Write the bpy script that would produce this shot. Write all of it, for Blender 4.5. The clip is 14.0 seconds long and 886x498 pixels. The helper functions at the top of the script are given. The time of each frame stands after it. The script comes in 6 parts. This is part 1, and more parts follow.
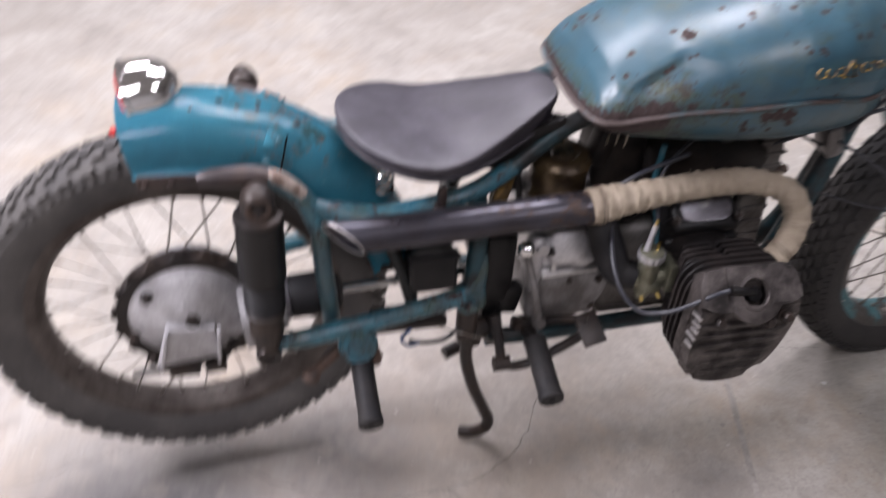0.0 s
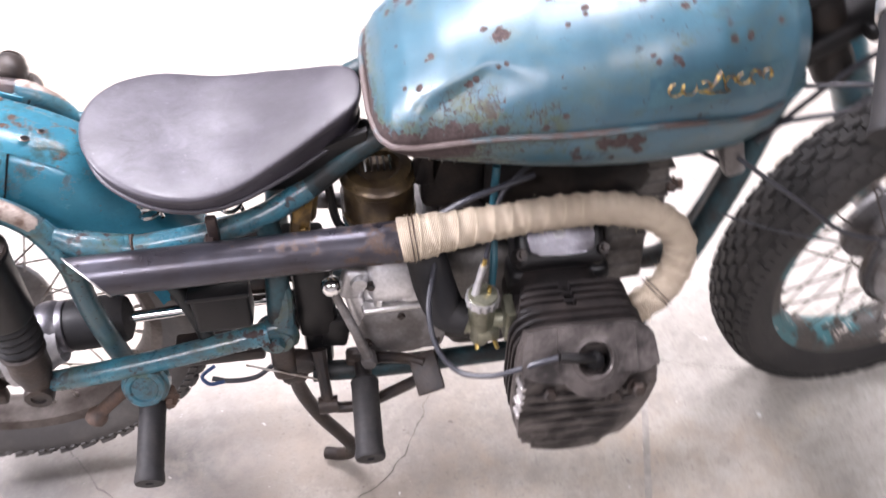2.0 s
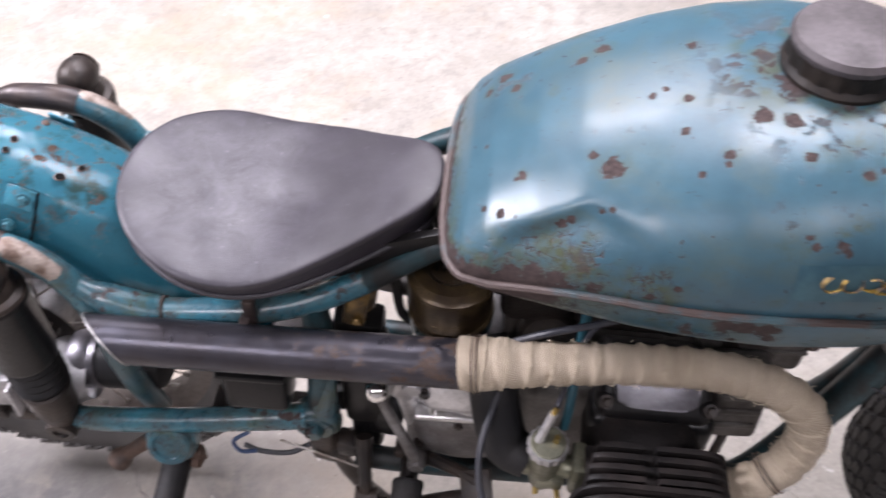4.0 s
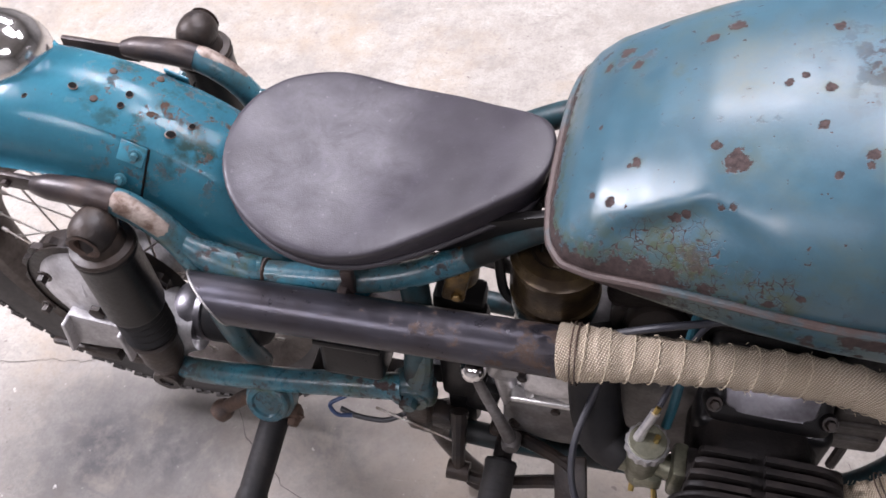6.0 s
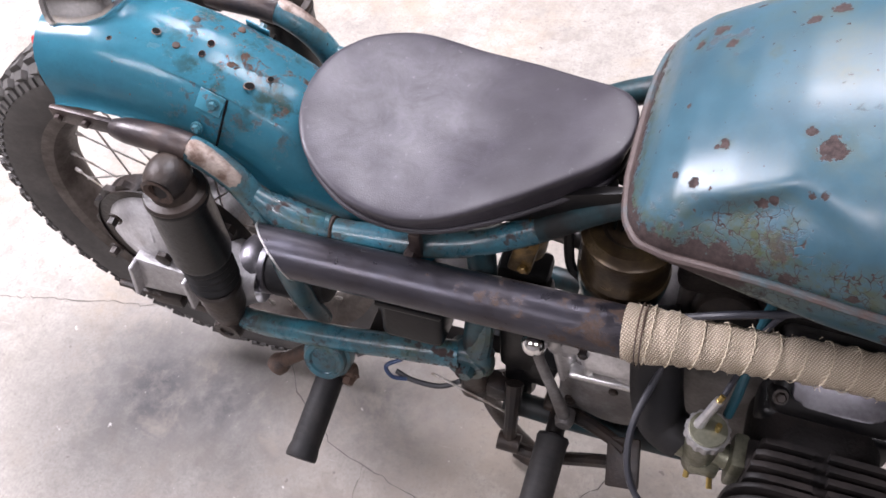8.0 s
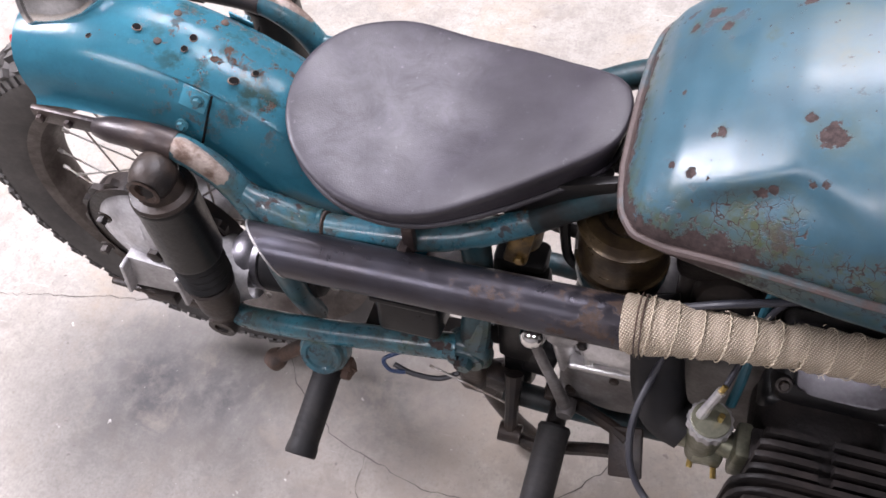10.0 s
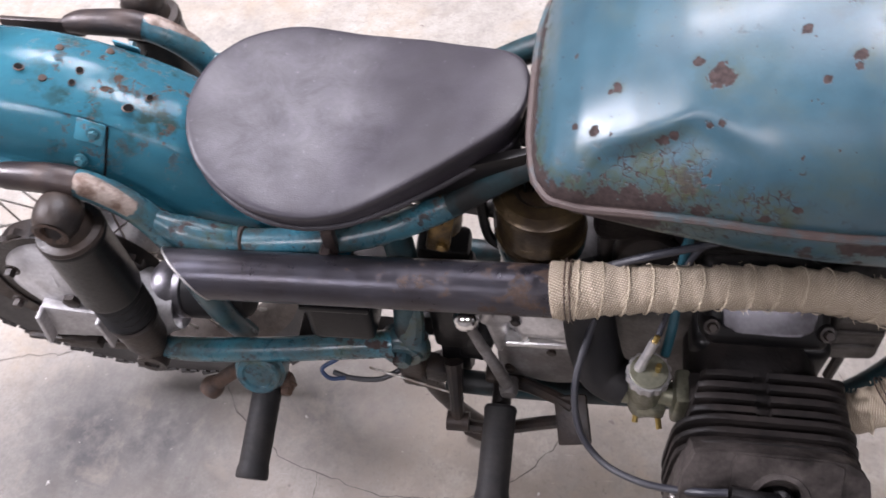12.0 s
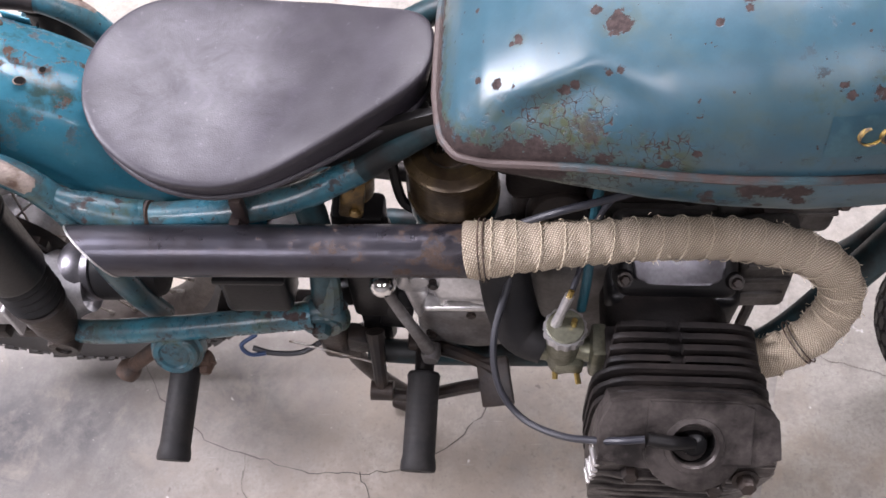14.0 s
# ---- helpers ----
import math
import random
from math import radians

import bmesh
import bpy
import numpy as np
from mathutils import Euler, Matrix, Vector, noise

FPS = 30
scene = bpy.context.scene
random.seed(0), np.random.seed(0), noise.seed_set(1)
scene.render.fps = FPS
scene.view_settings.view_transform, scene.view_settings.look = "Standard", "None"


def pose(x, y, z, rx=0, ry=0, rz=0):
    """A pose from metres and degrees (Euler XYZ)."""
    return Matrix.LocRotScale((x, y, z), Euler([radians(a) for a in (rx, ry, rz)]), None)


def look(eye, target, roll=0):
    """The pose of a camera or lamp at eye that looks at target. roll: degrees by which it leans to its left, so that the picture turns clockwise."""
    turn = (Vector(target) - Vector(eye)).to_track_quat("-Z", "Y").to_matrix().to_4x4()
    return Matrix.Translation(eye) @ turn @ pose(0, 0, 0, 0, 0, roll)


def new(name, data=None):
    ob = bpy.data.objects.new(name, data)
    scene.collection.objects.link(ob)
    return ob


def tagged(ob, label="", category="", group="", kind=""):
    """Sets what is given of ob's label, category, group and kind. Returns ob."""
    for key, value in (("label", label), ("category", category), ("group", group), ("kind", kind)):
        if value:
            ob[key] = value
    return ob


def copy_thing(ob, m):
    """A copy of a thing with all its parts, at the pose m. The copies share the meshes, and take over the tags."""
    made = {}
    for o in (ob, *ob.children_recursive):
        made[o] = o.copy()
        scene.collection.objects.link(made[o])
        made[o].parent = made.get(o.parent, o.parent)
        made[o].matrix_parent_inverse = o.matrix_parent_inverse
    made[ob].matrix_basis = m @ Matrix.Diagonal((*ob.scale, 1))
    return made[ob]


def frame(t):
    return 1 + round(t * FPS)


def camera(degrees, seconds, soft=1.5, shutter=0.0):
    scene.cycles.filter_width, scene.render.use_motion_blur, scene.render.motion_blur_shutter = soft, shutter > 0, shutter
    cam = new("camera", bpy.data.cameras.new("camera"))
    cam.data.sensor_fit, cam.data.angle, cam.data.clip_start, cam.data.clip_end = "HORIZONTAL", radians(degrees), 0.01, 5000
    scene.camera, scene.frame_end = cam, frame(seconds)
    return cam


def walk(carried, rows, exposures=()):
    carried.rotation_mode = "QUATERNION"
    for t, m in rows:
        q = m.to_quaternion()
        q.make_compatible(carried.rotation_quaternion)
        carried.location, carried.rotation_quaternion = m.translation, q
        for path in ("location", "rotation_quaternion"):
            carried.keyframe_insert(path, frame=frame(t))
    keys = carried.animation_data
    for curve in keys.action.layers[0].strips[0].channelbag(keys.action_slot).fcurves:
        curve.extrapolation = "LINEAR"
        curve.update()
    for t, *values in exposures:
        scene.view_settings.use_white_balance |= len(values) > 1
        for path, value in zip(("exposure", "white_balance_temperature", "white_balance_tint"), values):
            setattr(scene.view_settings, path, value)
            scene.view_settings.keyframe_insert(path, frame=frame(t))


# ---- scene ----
cam = camera(52.7, 14.0, 1.6, 0.8)
# seconds, eye and target in metres, roll in degrees
PATH = [
    (0, (0.233, -1.107, 1.518), (0.527, 0.344, 0.173), -2.3),
    (0.2, (0.325, -1.13, 1.515), (0.467, 0.296, 0.12), -3.4),
    (0.5, (0.374, -1.183, 1.503), (0.458, 0.248, 0.109), -5.8),
    (1, (0.399, -1.061, 1.48), (0.576, 0.175, -0.082), -3.7),
    (1.5, (0.506, -0.931, 1.476), (0.9, 0.299, -0.051), -1.2),
    (2, (0.673, -0.874, 1.449), (0.751, 0.461, -0.038), -6.5),
    (2.5, (0.803, -0.862, 1.453), (0.747, 0.493, -0.018), -5.1),
    (3, (0.829, -0.801, 1.427), (0.735, 0.497, -0.091), -6.4),
    (3.5, (0.797, -0.691, 1.428), (0.694, 0.596, -0.099), -3.8),
    (4, (0.765, -0.598, 1.431), (0.506, 0.634, -0.123), -7.9),
    (6.5, (0.778, -0.55, 1.413), (0.226, 0.539, -0.172), -14.6),
    (7, (0.773, -0.558, 1.413), (0.182, 0.504, -0.174), -14.5),
    (7.5, (0.757, -0.561, 1.419), (0.145, 0.45, -0.195), -15.2),
    (8, (0.756, -0.553, 1.41), (0.136, 0.464, -0.197), -15.6),
    (10.5, (0.753, -0.527, 1.403), (0.14, 0.443, -0.236), -18.0),
    (11, (0.738, -0.538, 1.405), (0.136, 0.448, -0.228), -16.1),
    (11.5, (0.744, -0.547, 1.405), (0.207, 0.469, -0.232), -16.8),
    (12, (0.755, -0.547, 1.396), (0.31, 0.486, -0.257), -19.0),
    (12.5, (0.749, -0.564, 1.388), (0.358, 0.467, -0.281), -17.4),
    (13, (0.762, -0.561, 1.377), (0.473, 0.434, -0.334), -14.7),
    (13.5, (0.77, -0.559, 1.378), (0.484, 0.457, -0.321), -14.8),
    (14, (0.772, -0.56, 1.377), (0.475, 0.457, -0.32), -15.6),
]
walk(cam, [(t, look(eye, target, roll)) for t, eye, target, roll in PATH], [(0.0, -0.28), (0.5, -0.3), (1.0, -0.52), (1.5, 0.35), (2.0, 0.8), (2.5, 0.38), (3.0, 0.25), (4.0, 0.03), (6.5, -0.2), (7.5, -0.18), (8.0, -0.03), (10.5, -0.12), (12.0, -0.15), (13.0, 0.0), (14.0, 0.08)])

# the motorcycle stands nose-down on its centre stand, rear wheel clear of the floor
NOSE_DOWN, LEAN = 5.749, -1.052
BIKE = pose(1.43, 0, 0, LEAN, NOSE_DOWN, 0) @ Matrix.Translation((-1.43, 0, 0))

# ---------------------------------------------------------------- light
world = bpy.data.worlds.new("world")
scene.world = world
world.use_nodes = True
world.node_tree.nodes["Background"].inputs[0].default_value = (0.97, 0.95, 1.0, 1)
world.node_tree.nodes["Background"].inputs[1].default_value = 0.015


# Lamps out of view: some placed by highlights, others added as fill.
LAMPS = [(0.0, 2.0, 110.0), (-2.0, 0.15, 330.0), (1.3, 0.85, 95.0), (-0.6, -2.0, 60.0), (2.2, -2.0, 48.0), (2.6, 1.6, 50.0)]
CEILING = 3.2
for lx, ly, watts in LAMPS:
    lamp = bpy.data.lights.new("ceiling_lamp_light", "AREA")
    lamp.shape, lamp.size, lamp.size_y, lamp.energy, lamp.color = "RECTANGLE", 1.24, 0.66, watts, (0.99, 0.945, 1.06)
    holder = new("ceiling_lamp_light", lamp)
    holder.matrix_world = pose(lx, ly, CEILING - 0.13)


# ---------------------------------------------------------------- materials
def nodes_of(name):
    m = bpy.data.materials.new(name)
    m.use_nodes = True
    nt = m.node_tree
    return m, nt, nt.nodes["Principled BSDF"]


def add(nt, kind):
    return nt.nodes.new(kind)


def put(nt, node, key, value):
    if isinstance(value, bpy.types.NodeSocket):
        nt.links.new(value, node.inputs[key])
    else:
        node.inputs[key].default_value = value


def coords(nt, kind="Object"):
    return add(nt, "ShaderNodeTexCoord").outputs[kind]


def noisy(nt, vec, scale, detail=5.0, rough=0.6, distort=0.0):
    n = add(nt, "ShaderNodeTexNoise")
    put(nt, n, "Vector", vec), put(nt, n, "Scale", scale), put(nt, n, "Detail", detail), put(nt, n, "Roughness", rough), put(nt, n, "Distortion", distort)
    return n.outputs["Fac"]


def ramp(nt, value, lo, hi, a=0.0, b=1.0):
    n = add(nt, "ShaderNodeMapRange")
    put(nt, n, 0, value), put(nt, n, 1, lo), put(nt, n, 2, hi), put(nt, n, 3, a), put(nt, n, 4, b)
    return n.outputs[0]


def blend(nt, fac, a, b, mode="MIX"):
    n = add(nt, "ShaderNodeMix")
    n.data_type, n.blend_type = "RGBA", mode
    put(nt, n, 0, fac)
    put(nt, n, 6, (*a, 1) if isinstance(a, tuple) else a)
    put(nt, n, 7, (*b, 1) if isinstance(b, tuple) else b)
    return n.outputs[2]


def calc(nt, op, a, b=0.0, c=0.0):
    n = add(nt, "ShaderNodeMath")
    n.operation = op
    put(nt, n, 0, a), put(nt, n, 1, b), put(nt, n, 2, c)
    return n.outputs[0]


def bumped(nt, shader, height, strength, distance):
    n = add(nt, "ShaderNodeBump")
    put(nt, n, "Height", height), put(nt, n, "Strength", strength), put(nt, n, "Distance", distance)
    nt.links.new(n.outputs[0], shader.inputs["Normal"])


def near(nt, vec, wobble, centre, radius, soft=0.25):
    """1 inside an uneven blot round a point, 0 outside."""
    n = add(nt, "ShaderNodeVectorMath")
    n.operation = "DISTANCE"
    put(nt, n, 0, vec)
    n.inputs[1].default_value = centre
    d = calc(nt, "MULTIPLY_ADD", calc(nt, "SUBTRACT", wobble, 0.5), radius * 3.6, n.outputs["Value"])
    return ramp(nt, d, radius * (1 + soft), radius * (1 - soft))


def most(nt, values):
    out = values[0]
    for v in values[1:]:
        out = calc(nt, "MAXIMUM", out, v)
    return out


def plain(name, colour, rough=0.5, metal=0.0, second=None, scale=18.0, grain=260.0, bump=0.25, depth=0.0006, spread=(0.42, 0.62), rough2=None, coat=0.0, spec=0.5):
    """A worn surface: two colours in clouds, fine grain in gloss and relief."""
    m, nt, sh = nodes_of(name)
    v = coords(nt)
    big, fine = noisy(nt, v, scale, 6.0, 0.62), noisy(nt, v, grain, 3.0, 0.6)
    second = second or tuple(c * 0.72 for c in colour)
    col = blend(nt, ramp(nt, big, *spread), colour, second)
    col = blend(nt, ramp(nt, fine, 0.35, 0.75, 0.0, 0.35), col, tuple(c * 0.55 for c in second))
    put(nt, sh, "Base Color", col)
    put(nt, sh, "Roughness", calc(nt, "ADD", ramp(nt, big, 0.3, 0.7, rough, rough2 if rough2 else min(1.0, rough + 0.15)), ramp(nt, fine, 0.3, 0.7, -0.05, 0.05)))
    put(nt, sh, "Metallic", metal)
    put(nt, sh, "Coat Weight", coat)
    put(nt, sh, "Specular IOR Level", spec)
    bumped(nt, sh, calc(nt, "ADD", fine, calc(nt, "MULTIPLY", big, 0.6)), bump, depth)
    return m


FENDER_LIT, FENDER_LIT_DEEP = (0.052, 0.252, 0.345), (0.040, 0.207, 0.300)  # bluer fender enamel, lightened in the colour to stand in for sheen
TEAL, TEAL_DEEP, RUST, RUST_DARK, PRIMER = (0.028, 0.079, 0.108), (0.019, 0.056, 0.081), (0.056, 0.040, 0.038), (0.026, 0.019, 0.0185), (0.036, 0.044, 0.015)


def old_paint(name, spots=(), chips=0.62, rust_zones=(), crackle=None, bands=(), grime=0.15, stained=0.7, seam=False, coat=None, rust=None, soil=(0.44, 0.66), gloss=0.33):
    """Old brushed teal enamel: faded clouds, rust chips, primer showing green, hand-placed bare spots."""
    m, nt, sh = nodes_of(name)
    v = coords(nt)
    cloud, mid, fine = noisy(nt, v, 7.0, 4.0), noisy(nt, v, 38.0, 6.0, 0.7), noisy(nt, v, 210.0, 4.0, 0.65)
    light, deep = coat or (TEAL, TEAL_DEEP)
    paint = blend(nt, ramp(nt, cloud, 0.35, 0.68), light, deep)
    paint = blend(nt, ramp(nt, mid, 0.45, 0.8, 0.0, 0.30), paint, tuple(1.6 * c for c in light))
    paint = blend(nt, ramp(nt, fine, 0.5, 0.85, 0.0, 0.25), paint, tuple(0.5 * c for c in light))
    dirt = calc(nt, "MULTIPLY", ramp(nt, noisy(nt, v, 13.0, 7.0, 0.72), *soil), ramp(nt, fine, 0.3, 0.7, 0.5, 1.0))
    paint = blend(nt, calc(nt, "MULTIPLY", dirt, grime), paint, (0.030, 0.030, 0.028))
    smear = add(nt, "ShaderNodeMapping")
    put(nt, smear, "Vector", calc_vec(nt, v, (1.7, 4.1, 0.6)))
    smear.inputs["Scale"].default_value = (9.0, 9.0, 20.0)
    stain = calc(nt, "MULTIPLY", ramp(nt, noisy(nt, smear.outputs[0], 1.0, 8.0, 0.66, 0.5), 0.47, 0.74), ramp(nt, mid, 0.4, 0.6, 0.5, 1.0))
    paint = blend(nt, calc(nt, "MULTIPLY", stain, stained), paint, (0.062, 0.066, 0.036))
    paint = blend(nt, ramp(nt, noisy(nt, v, 3.5, 3.0, 0.5), 0.40, 0.75, 0.0, 0.22), paint, (0.062, 0.110, 0.126))
    bare = [ramp(nt, noisy(nt, v, 75.0, 5.0, 0.7), chips, chips + 0.035), ramp(nt, noisy(nt, calc_vec(nt, v, (3.1, 0.7, 5.2)), 170.0, 2.0, 0.5), chips + 0.015, chips + 0.03)]
    green = []
    jag = calc(nt, "ADD", calc(nt, "MULTIPLY", noisy(nt, v, 115.0, 3.0, 0.65), 0.6), calc(nt, "MULTIPLY", noisy(nt, v, 290.0, 3.0, 0.7), 0.4))
    if seam:
        # rust creeping up from the seam at the rear
        sep = add(nt, "ShaderNodeSeparateXYZ")
        put(nt, sep, 0, v)
        rise = calc(nt, "SUBTRACT", sep.outputs[2], calc(nt, "MULTIPLY_ADD", sep.outputs[0], 0.2, 0.584))
        edge = calc(nt, "MULTIPLY_ADD", calc(nt, "SUBTRACT", jag, 0.5), 0.055, rise)
        reach = calc(nt, "MULTIPLY_ADD", calc(nt, "SUBTRACT", mid, 0.5), 0.16, sep.outputs[0])
        bare.append(calc(nt, "MULTIPLY", calc(nt, "MULTIPLY", ramp(nt, edge, 0.0165, 0.0145), ramp(nt, reach, 0.705, 0.690)), ramp(nt, rise, -0.03, -0.02)))
        green.append(calc(nt, "MULTIPLY", calc(nt, "MULTIPLY", ramp(nt, edge, 0.034, 0.018), ramp(nt, reach, 0.78, 0.72)), ramp(nt, mid, 0.4, 0.6, 0.0, 0.8)))
    for c, r in spots:
        bare.append(near(nt, v, jag, c, r * 0.92, 0.10))
        if r > 0.0044:
            green.append(calc(nt, "MULTIPLY", near(nt, v, mid, c, r * 1.5, 0.5), ramp(nt, mid, 0.42, 0.6, 0.0, 0.75)))
    for c, r, amount in rust_zones:
        zone = near(nt, v, cloud, c, r, 0.6)
        bare.append(calc(nt, "MULTIPLY", zone, ramp(nt, noisy(nt, v, 46.0, 6.0, 0.72), 0.62 - amount, 0.66 - amount)))
        green.append(calc(nt, "MULTIPLY", zone, ramp(nt, noisy(nt, v, 30.0, 5.0, 0.7), 0.58 - amount, 0.70 - amount, 0.0, 0.75)))
    for axis, at, width in bands:
        sep = add(nt, "ShaderNodeSeparateXYZ")
        put(nt, sep, 0, v)
        d = calc(nt, "ABSOLUTE", calc(nt, "SUBTRACT", sep.outputs[axis], at))
        bare.append(calc(nt, "MULTIPLY", ramp(nt, d, width, width * 0.6), ramp(nt, noisy(nt, v, 34.0, 6.0, 0.7), 0.5, 0.56)))
    if crackle:
        zone = most(nt, [near(nt, v, cloud, c, r, 0.5) for c, r in crackle])
        vor = add(nt, "ShaderNodeTexVoronoi")
        vor.feature = "DISTANCE_TO_EDGE"
        put(nt, vor, "Scale", 95.0)
        shift = add(nt, "ShaderNodeVectorMath")
        put(nt, shift, 0, v)
        jit = add(nt, "ShaderNodeTexNoise")
        put(nt, jit, "Vector", v), put(nt, jit, "Scale", 60.0)
        sc = add(nt, "ShaderNodeVectorMath")
        sc.operation = "SCALE"
        put(nt, sc, 0, jit.outputs["Color"]), put(nt, sc, "Scale", 0.02)
        put(nt, shift, 1, sc.outputs[0])
        put(nt, vor, "Vector", shift.outputs[0])
        line = calc(nt, "MULTIPLY", ramp(nt, zone, 0.15, 0.4), ramp(nt, vor.outputs["Distance"], 0.042, 0.018))
        bare.append(calc(nt, "MULTIPLY", line, ramp(nt, mid, 0.42, 0.50)))
        green.append(calc(nt, "MULTIPLY", zone, ramp(nt, noisy(nt, v, 42.0, 5.0, 0.75), 0.44, 0.56, 0.0, 0.92)))
    if green:
        paint = blend(nt, most(nt, green), paint, PRIMER)
    mask = most(nt, bare)
    rust = blend(nt, ramp(nt, fine, 0.35, 0.65), *(rust or (RUST_DARK, RUST)))
    put(nt, sh, "Base Color", blend(nt, mask, paint, rust))
    put(nt, sh, "Specular IOR Level", ramp(nt, mask, 0.0, 1.0, 0.5, 0.2))
    put(nt, sh, "Roughness", calc(nt, "ADD", ramp(nt, mask, 0.0, 1.0, gloss, 0.85), ramp(nt, mid, 0.3, 0.7, -0.05, 0.09)))
    h = calc(nt, "ADD", calc(nt, "MULTIPLY", mask, -0.7), calc(nt, "ADD", calc(nt, "MULTIPLY", mid, 0.25), calc(nt, "MULTIPLY", fine, 0.12)))
    bumped(nt, sh, h, 0.45, 0.0012)
    return m


def concrete():
    m, nt, sh = nodes_of("worn_concrete")
    v = coords(nt)
    huge, big, mid, fine = noisy(nt, v, 0.9, 5.0, 0.6), noisy(nt, v, 4.2, 7.0, 0.65), noisy(nt, v, 19.0, 6.0, 0.65), noisy(nt, v, 160.0, 4.0, 0.7)
    col = blend(nt, ramp(nt, big, 0.36, 0.66), (0.355, 0.334, 0.296), (0.230, 0.210, 0.183))
    col = blend(nt, ramp(nt, huge, 0.45, 0.7, 0.0, 0.5), col, (0.40, 0.385, 0.355))
    col = blend(nt, ramp(nt, mid, 0.48, 0.68, 0.0, 0.65), col, (0.20, 0.183, 0.168))
    col = blend(nt, ramp(nt, mid, 0.33, 0.22, 0.0, 0.5), col, (0.60, 0.57, 0.53))
    col = blend(nt, ramp(nt, fine, 0.40, 0.70, 0.0, 0.6), col, (0.19, 0.172, 0.157))
    col = blend(nt, ramp(nt, noisy(nt, calc_vec(nt, v, (8.0, 3.0, 0.0)), 45.0, 7.0, 0.78), 0.50, 0.70, 0.0, 0.55), col, (0.17, 0.152, 0.138))
    rusty = calc(nt, "MULTIPLY", near(nt, v, mid, (0.72, -0.12, 0.0), 0.1, 0.9), ramp(nt, noisy(nt, v, 26.0, 5.0), 0.4, 0.7, 0.0, 0.4))
    col = blend(nt, rusty, col, (0.27, 0.18, 0.10))
    tan = calc(nt, "MULTIPLY", ramp(nt, noisy(nt, calc_vec(nt, v, (2.0, 5.0, 1.0)), 2.6, 6.0, 0.7), 0.5, 0.68), ramp(nt, mid, 0.35, 0.6, 0.3, 0.8))
    col = blend(nt, tan, col, (0.300, 0.240, 0.175))
    scrape = add(nt, "ShaderNodeMapping")
    put(nt, scrape, "Vector", v)
    scrape.inputs["Rotation"].default_value, scrape.inputs["Scale"].default_value = (0, 0, 0.5), (9.0, 120.0, 1.0)
    col = blend(nt, ramp(nt, noisy(nt, scrape.outputs[0], 1.0, 3.0, 0.5), 0.70, 0.76, 0.0, 0.45), col, (0.62, 0.59, 0.55))
    # Broad browner, darker patch under the motorcycle.
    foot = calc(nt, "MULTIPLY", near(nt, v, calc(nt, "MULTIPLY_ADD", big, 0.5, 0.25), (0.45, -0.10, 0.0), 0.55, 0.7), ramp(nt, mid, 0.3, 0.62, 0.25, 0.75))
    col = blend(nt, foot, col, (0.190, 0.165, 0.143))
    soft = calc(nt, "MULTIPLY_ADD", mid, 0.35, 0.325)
    # Soft dark blots, the two largest by the rear wheel.
    dark_blots = most(nt, [calc(nt, "MULTIPLY", near(nt, v, soft, c, r, 0.75), ramp(nt, mid, 0.3, 0.6, k * 0.6, k)) for c, r, k in (((-0.22, -0.085, 0), 0.20, 1.0), ((-0.09, -0.075, 0), 0.17, 0.95), ((0.21, 0.005, 0), 0.12, 0.75), ((0.92, -0.25, 0), 0.05, 0.4), ((0.15, -0.2, 0), 0.07, 0.35))])
    col = blend(nt, dark_blots, col, (0.055, 0.053, 0.056))
    pits = ramp(nt, noisy(nt, calc_vec(nt, v, (1.3, 6.2, 2.0)), 88.0, 8.0, 0.82), 0.53, 0.66, 0.0, 0.55)
    col = blend(nt, pits, col, (0.125, 0.110, 0.098))
    blotch = ramp(nt, noisy(nt, calc_vec(nt, v, (5.3, 2.2, 3.0)), 9.5, 8.0, 0.74, 0.4), 0.52, 0.66, 0.0, 0.5)
    col = blend(nt, blotch, col, (0.205, 0.178, 0.152))
    chalk = ramp(nt, noisy(nt, calc_vec(nt, v, (9.1, 4.4, 1.0)), 27.0, 3.0, 0.55), 0.71, 0.75, 0.0, 0.5)
    col = blend(nt, chalk, col, (0.62, 0.60, 0.57))
    speck = ramp(nt, noisy(nt, v, 60.0, 4.0, 0.65), 0.695, 0.75, 0.0, 0.45)
    col = blend(nt, speck, col, (0.66, 0.63, 0.6))
    dark = ramp(nt, noisy(nt, calc_vec(nt, v, (7.3, 1.1, 0.4)), 64.0, 2.0, 0.5), 0.74, 0.77, 0.0, 0.75)
    col = blend(nt, dark, col, (0.12, 0.10, 0.095))
    put(nt, sh, "Base Color", col)
    put(nt, sh, "Roughness", calc(nt, "ADD", ramp(nt, big, 0.3, 0.7, 0.66, 0.84), ramp(nt, dark_blots, 0, 1, 0.0, -0.06)))
    put(nt, sh, "Specular IOR Level", 0.3)
    bumped(nt, sh, calc(nt, "ADD", calc(nt, "MULTIPLY", mid, 0.8), calc(nt, "MULTIPLY", fine, 0.5)), 0.35, 0.002)
    return m


def calc_vec(nt, v, offset):
    n = add(nt, "ShaderNodeVectorMath")
    put(nt, n, 0, v)
    n.inputs[1].default_value = offset
    return n.outputs[0]


